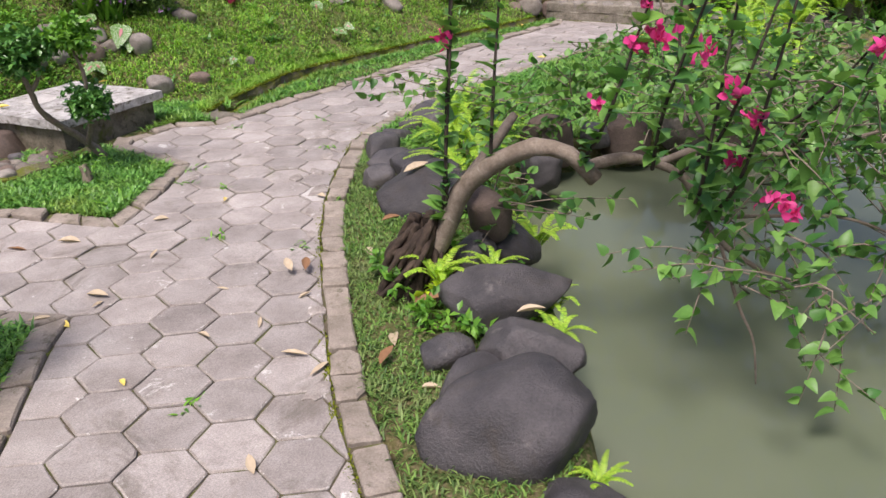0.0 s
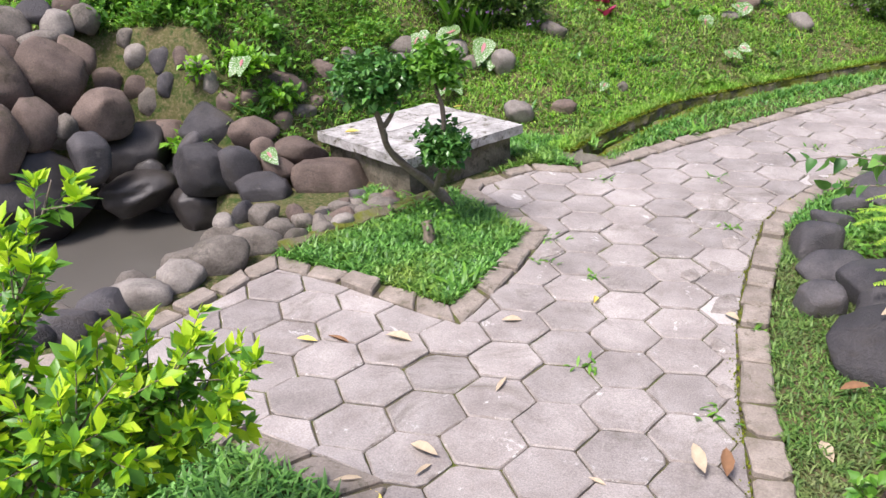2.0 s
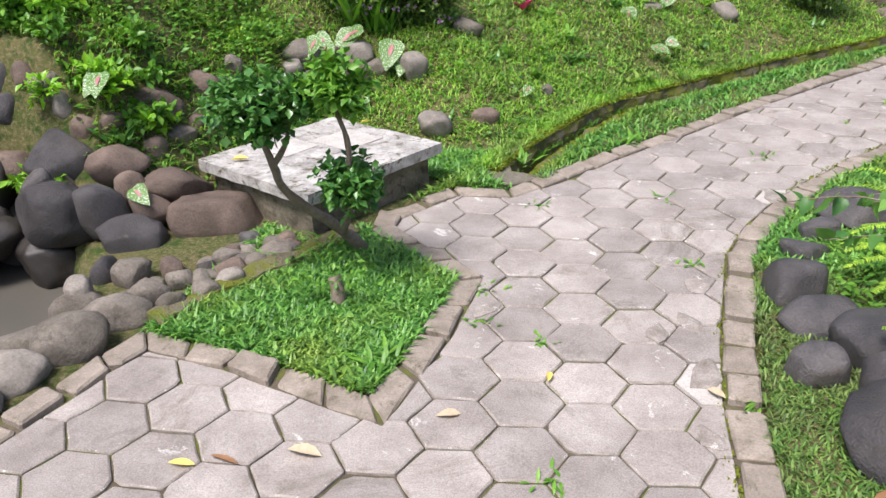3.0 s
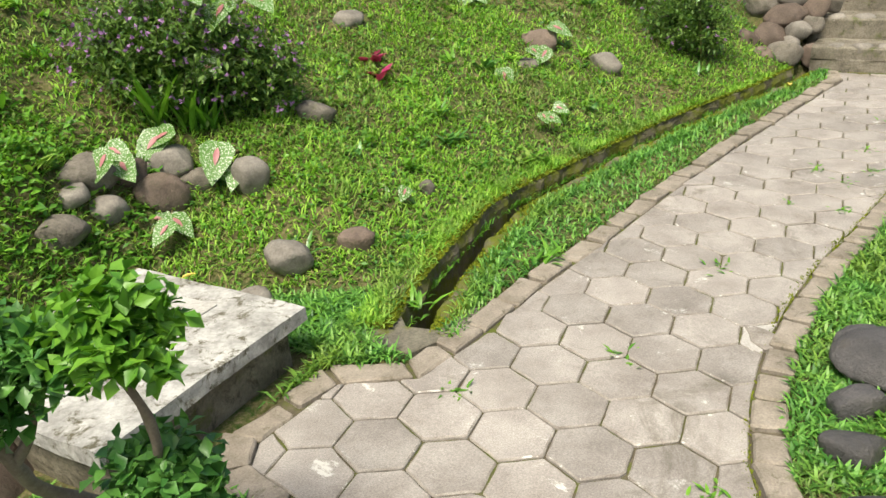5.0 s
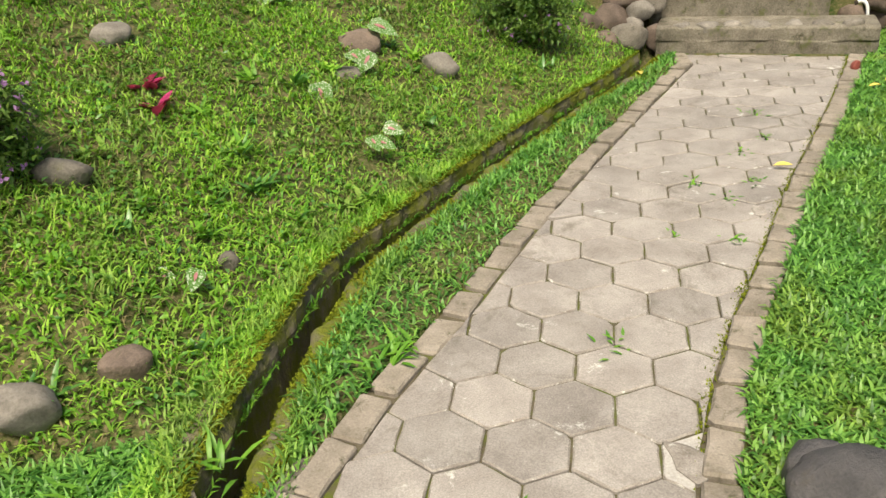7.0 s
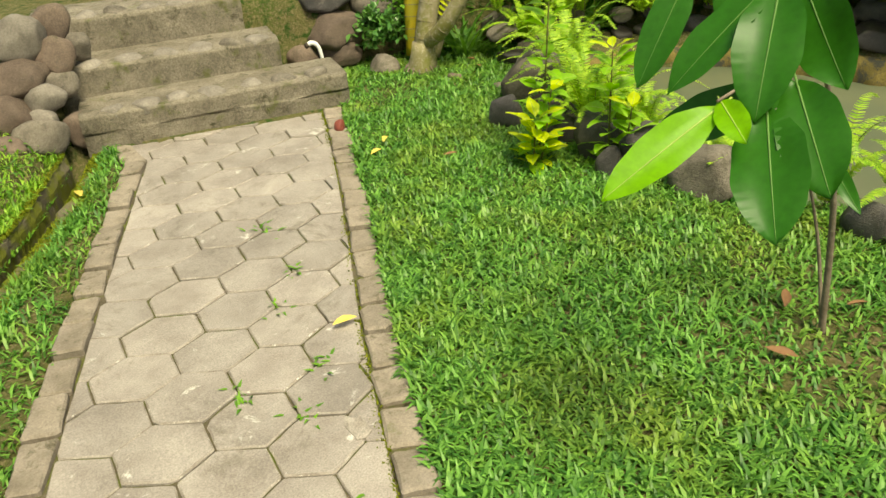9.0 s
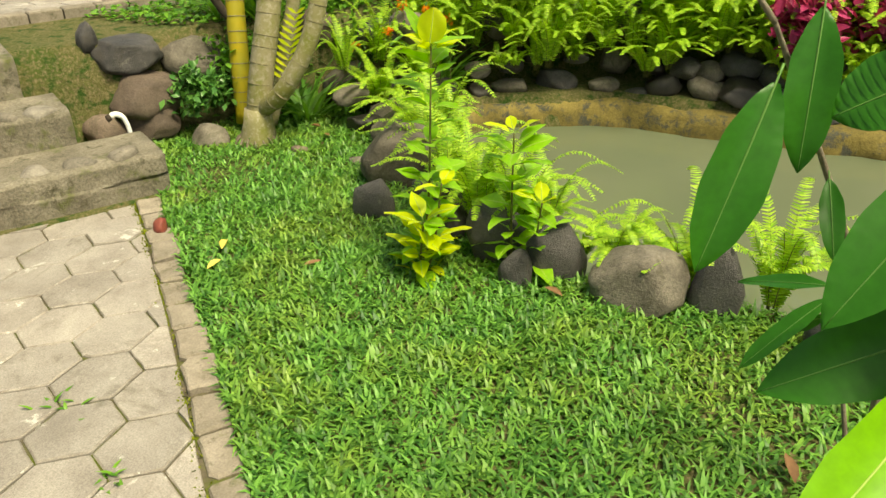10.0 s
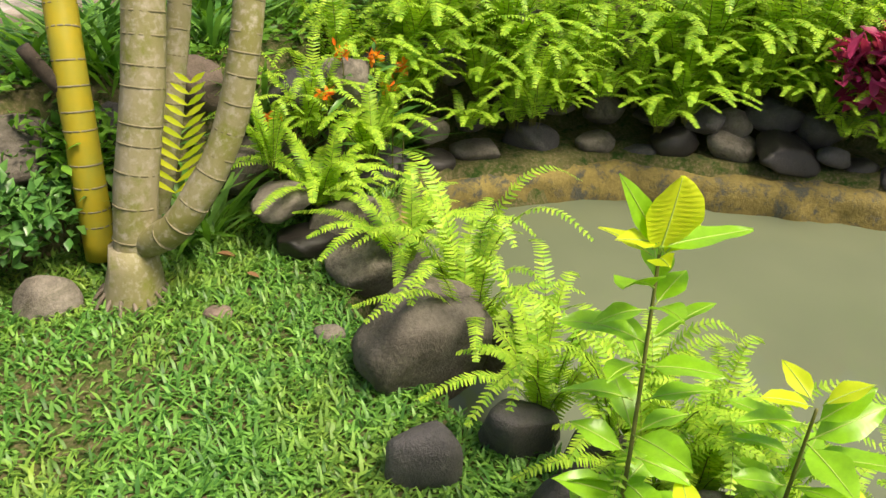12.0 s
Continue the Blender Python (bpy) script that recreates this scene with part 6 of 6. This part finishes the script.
dn = unit(np.gradient(dl, axis=0))
dn = np.stack([-dn[:, 1], dn[:, 0]], 1)
M_MOSSB = leaf_mat("moss_tuft", (0.09, 0.12, 0.012), (0.20, 0.23, 0.02), 0.2, 0.8, 0.1)
for nm, lo, hi, lev, n, L, mt, lab in (("lip_moss", 0.072, 0.18, 0.03, 34000, 0.017, M_MOSSB, "bright yellow-green moss on the drain edge"), ("lip_moss", -0.165, -0.07, 0.008, 34000, 0.015, M_MOSSB, "bright yellow-green moss on the drain edge"), ("edge_grass", 0.10, 0.24, 0.02, 17000, 0.06, M_GRASS_HILL, "grass hanging over the drain edge"), ("edge_grass", 0.06, 0.095, -0.06, 4000, 0.04, M_MIDLEAF, "small weeds on the drain wall"), ("edge_grass", -0.2, -0.12, 0.0, 9000, 0.05, M_GRASS, "grass at the drain edge")):
    k = rng.integers(0, len(dl), n)
    keepm = wob(dl[k][:, 0], dl[k][:, 1], 9, lo * 10) > rng.uniform(-1.2, 0.7, n)
    k = k[keepm]
    blades(nm, dl[k] + dn[k] * rng.uniform(lo, hi, len(k))[:, None], mt, L, 0.008, (20, 95), int(900 + lev * 1000 + n), lab, lev)


def ground_leaves(name, n, zone, keep, L, mat, seed, label):
    """Low broad-leaved cover: single small leaves lying over the ground."""
    q = scatter(n, *zone, keep, seed, 0.75)
    m = len(q)
    rg = np.random.default_rng(seed)
    az = rg.uniform(0, 6.283, m)
    d = np.stack([np.cos(az), np.sin(az), rg.uniform(0.05, 0.8, m)], 1)
    b = np.column_stack([q, height(q[:, 0], q[:, 1]) + rg.uniform(0.0, 0.05, m)])
    v, l, sz = leaves(b, d, rg.normal(0, 0.35, (m, 3)) + [0, 0, 1], L * rg.uniform(0.6, 1.4, m), L * 0.55, SMALL, 0.2)
    tagged(ob_of(name, mesh_arrays(name, v, l, sz, True), mat), label, "weeds", kind="stuff")


ground_leaves("hill_weed_cover", 26000, (-5.6, 5.0, 1.2, 11.5), lambda p: on_hill(p) & lawn_ok(p), 0.034, M_MIDLEAF, 71, "low broad-leaved weeds among the hill grass")
ground_leaves("hill_weed_cover", 8000, (-5.6, 5.0, 1.2, 11.5), lambda p: on_hill(p) & lawn_ok(p), 0.03, M_DARKLEAF, 72, "low dark weeds among the hill grass")
ground_leaves("bank_weed_cover", 9000, (-5.2, 4.8, -2.8, 6.6), lambda p: on_hill(p) & lawn_ok(p), 0.045, M_MIDLEAF, 73, "leafy weeds covering the basin bank")
ground_leaves("bank_weed_cover", 9000, (3.6, 8.8, 6.5, 11.0), lambda p: (sdf(p, TERRACE) < 0.25) & (sdf(p, POND) > 0.15) & ((p - np.array([3.4, 10.97])) @ np.array([0.399, 0.917]) < -0.02), 0.05, M_MIDLEAF, 74, "leafy weeds covering the palm bank")
ground_leaves("shore_weed_cover", 3500, (-0.2, 2.5, 0.6, 5.2), lambda p: lawn_ok(p) & (seg_dist(p, KERB_RIGHT)[0] > 0.2), 0.035, M_MIDLEAF, 75, "small leafy weeds between the pond stones")

# ---- paved path: pieces last ----
HEX_X = (-0.6134, -0.9943, -0.6311, -0.4754, 3.6475, 0.2447, -0.3466, 0.1456, 0.529, 0.3348)
HEX_Y = (6.2634, 4.9129, 0.7277, 0.5569, 3.0286, -0.6257, -0.8898, 0.196, -0.0369, -0.2314)


def paver_at(i, j):
    """Centre of a paver: a bent hexagonal grid, straight before its near end."""
    if j < -18:
        return paver_at(i, -18) + (paver_at(i, -18) - paver_at(i, -17)) * (-18 - j)
    b = [(i / 20) ** m * (j / 20) ** n for m in range(4) for n in range(4 - m)]
    return np.array([sum(p * q for p, q in zip(HEX_X, b)), sum(p * q for p, q in zip(HEX_Y, b))])


def clip_half(poly, p, n):
    """Part of a polygon on the side of the line through p against n."""
    out = []
    for a, b in zip(poly, poly[1:] + poly[:1]):
        da, db = np.dot(a - p, n), np.dot(b - p, n)
        if da <= 0:
            out.append(a)
        if (da < 0 < db) or (db < 0 < da):
            out.append(a + (b - a) * da / (da - db))
    return out


def area(poly):
    return 0.5 * sum(a[0] * b[1] - b[0] * a[1] for a, b in zip(poly, poly[1:] + poly[:1]))


def offset_in(line, w):
    """The line moved to its left by w."""
    p = np.array(line, float)
    seg = unit(np.diff(p, axis=0))
    nrm = np.stack([-seg[:, 1], seg[:, 0]], 1)
    n = np.concatenate([nrm[:1], unit(nrm[:-1] + nrm[1:]), nrm[-1:]])
    c = np.concatenate([[1.0], np.maximum(0.5, (unit(nrm[:-1] + nrm[1:]) * nrm[1:]).sum(1)), [1.0]])
    return p + n * (w / c)[:, None]


path = thing("path", (0, 0, 0), "garden path of grey-pink hexagonal concrete pavers", "path", kind="structure")
bed_v = [(x, y, -0.009) for x, y in PATH]
ob_of("joint_bed", mesh_of("joint_bed", bed_v, [tuple(range(len(bed_v)))]), M_JOINT, path)
KW = 0.109
inner = [np.array(p) for line, gap in ((KERB_RIGHT, 0.003), (KERB_LEFT_FAR, 0.0), (KERB_LEFT_NEAR, 0.0)) for p in offset_in(line, KW + gap)]


def worn(poly, r, chip):
    """The outline of a paver with uneven edges and rounded, now and then broken corners."""
    out = []
    for a, b, c in zip(poly[-1:] + poly[:-1], poly, poly[1:] + poly[:1]):
        la, lc = np.linalg.norm(a - b), np.linalg.norm(c - b)
        k = chip * (r.uniform(0.5, 1.5) if r.random() > 0.07 else r.uniform(2.5, 5))
        out += [b + (a - b) * min(0.3, k / la), b + (c - b) * min(0.3, k / lc)]
        if lc > 0.08:
            n = np.array([(c - b)[1], -(c - b)[0]]) / lc
            for f in (0.36, 0.66):
                out.append(b + (c - b) * f - n * r.uniform(-0.0012, 0.0028))
    return out


prng = random.Random(5)
pale_spots = [(-0.33, 5.74), (-0.67, 4.06), (0.1, 6.42), (-0.2, 5.96)]
count = 0
for i in range(-20, 24):
    for j in range(-46, 26):
        c = paver_at(i, j)
        if not (-3.5 < c[0] < 2.7 and -2.4 < c[1] < 10.1):
            continue
        nb = [paver_at(i + a, j + b) - c for a, b in ((1, 0), (0, 1), (-1, 1), (-1, 0), (0, -1), (1, -1))]
        hexa = [(nb[k] + nb[(k + 1) % 6]) / 3 for k in range(6)]
        shrink = 1 - 0.0022 / 0.125
        poly = list(inner)
        hexa = [h * prng.uniform(0.988, 1.003) for h in hexa]
        hp = [c + h * shrink for h in hexa]
        for a, b in zip(hp, hp[1:] + hp[:1]):
            n = np.array([(b - a)[1], -(b - a)[0]])
            poly = clip_half(poly, a, n)
            if not poly:
                break
        if len(poly) < 3 or abs(area(poly)) < 0.0011:
            continue
        full = abs(area(poly)) > 0.985 * abs(area(hp))
        z = prng.uniform(-0.004, 0.004)
        if full:
            base = [h * shrink + 0.0 for h in hexa]
            v, f = prism(worn(base, prng, 0.005), 0, -0.05, 0.005, 0.0045)
        else:
            base = []
            for q in poly:
                if not base or np.linalg.norm(q - c - base[-1]) > 0.006:
                    base.append(q - c)
            if len(base) < 3:
                continue
            v, f = prism(worn(base, prng, 0.003), 0, -0.05, 0.004, 0.004)
        me = mesh_of("paver", v, f)
        me.materials.append(M_PAVER)
        me.materials.append(M_EDGE)
        m = (len(f) - 1) // 2
        for q in range(m):
            me.polygons[2 + 2 * q].material_index = 1
        pale = any(math.hypot(c[0] - a, c[1] - b) < 0.11 for a, b in pale_spots)
        if pale:
            me.materials[0] = M_PALE
        ob_of("paver", me, None, path, pose(c[0], c[1], z, prng.gauss(0, 0.5), prng.gauss(0, 0.5), 0))
        count += 1

def kerb_row(line, w=KW - 0.004, length=0.205, seed=1):
    """Kerb blocks end to end along a line, each a little out of true."""
    r = random.Random(seed)
    out, inn = np.array(line, float), offset_in(line, w)
    for k in range(len(out) - 1):
        run = np.linalg.norm(out[k + 1] - out[k])
        n = max(1, round(run / length))
        for q in range(n):
            g = 0.010 / run
            a, b = q / n + g, (q + 1) / n - g
            quad = [out[k] + (out[k + 1] - out[k]) * a, out[k] + (out[k + 1] - out[k]) * b, inn[k] + (inn[k + 1] - inn[k]) * b, inn[k] + (inn[k + 1] - inn[k]) * a]
            quad = [p + np.array([r.uniform(-0.009, 0.009), r.uniform(-0.009, 0.009)]) for p in quad]
            c = np.mean(quad, axis=0)
            v, f = prism(worn([p - c for p in quad], r, 0.008), 0, -0.08, 0.008, 0.008)
            ob_of("kerb_block", mesh_of("kerb_block", v, f), M_KERB, path, pose(c[0], c[1], r.uniform(0.0, 0.024), r.gauss(0, 2), r.gauss(0, 2), 0))


kerb_row(KERB_RIGHT, seed=1)
kerb_row(KERB_LEFT_FAR, seed=2)
kerb_row(KERB_LEFT_NEAR, seed=3)

for k, (x, y) in enumerate(((-0.56, 3.9), (-0.7, 4.95), (-1.45, 4.2), (-1.4, 4.6), (-0.9, 5.7), (-0.45, 6.3), (0.15, 7.0), (0.55, 7.6), (0.95, 7.75), (1.0, 7.95), (1.3, 8.3), (0.75, 7.35), (0.4, 6.9), (-1.1, 4.15), (-0.66, 3.3), (-1.35, 5.45), (-1.0, 3.55), (-0.78, 2.1), (0.5, 7.2))):
    best = min(((paver_at(i, j) + paver_at(i + 1, j) + paver_at(i, j + 1)) / 3 for i in range(-12, 18) for j in range(-24, 12)), key=lambda q: (q[0] - x) ** 2 + (q[1] - y) ** 2)
    tuft("joint_weed", (best[0], best[1], -0.008), 12, 0.042, 0.011, M_MIDLEAF, 750 + k, "tiny weed growing in a paving joint", "weed", (0.4, 1.6))["group"] = "joint weeds"

# crumbled cement fill, and a mossy hem, along the inner side of the pond-side kerb
fill_r = random.Random(14)
hem = offset_in(KERB_RIGHT, KW + 0.006)
hem_line = smooth_line([tuple(q) for q in hem[3:]], 0.02)
hem_pts = np.array([q + np.array([fill_r.gauss(0, 0.009), fill_r.gauss(0, 0.009)]) for q in hem_line for _ in range(16)])
hem_pts = hem_pts[wob(hem_pts[:, 0], hem_pts[:, 1], 6, 3) > rng.uniform(-0.7, 0.7, len(hem_pts))]
blades("kerb_moss", hem_pts, M_MOSSB, 0.013, 0.006, (15, 80), 977, "green moss in the joint beside the kerb", -0.003)
for k, (x, y, w) in enumerate(((-0.68, 4.1, 0.11), (-0.70, 4.72, 0.10), (-0.66, 3.78, 0.07), (-0.72, 4.42, 0.09), (-1.44, 4.38, 0.08), (-0.62, 3.5, 0.06), (-0.83, 4.33, 0.08), (-0.34, 5.72, 0.1), (0.62, 7.15, 0.07), (-0.5, 2.75, 0.07), (-0.42, 2.2, 0.08))):
    poly = [np.array([math.cos(a) * w * 0.5 * fill_r.uniform(0.6, 1.2), math.sin(a) * w * fill_r.uniform(0.5, 1.1)]) for a in np.arange(9) * 2 * math.pi / 9]
    cv, cf = prism(poly, 0.0, -0.02, 0.012, 0.004)
    ob_of("cement_fill", mesh_of("cement_fill", cv, cf), M_EDGE, path, pose(x, y, 0.0065, 0, 0, fill_r.uniform(-30, 30)))
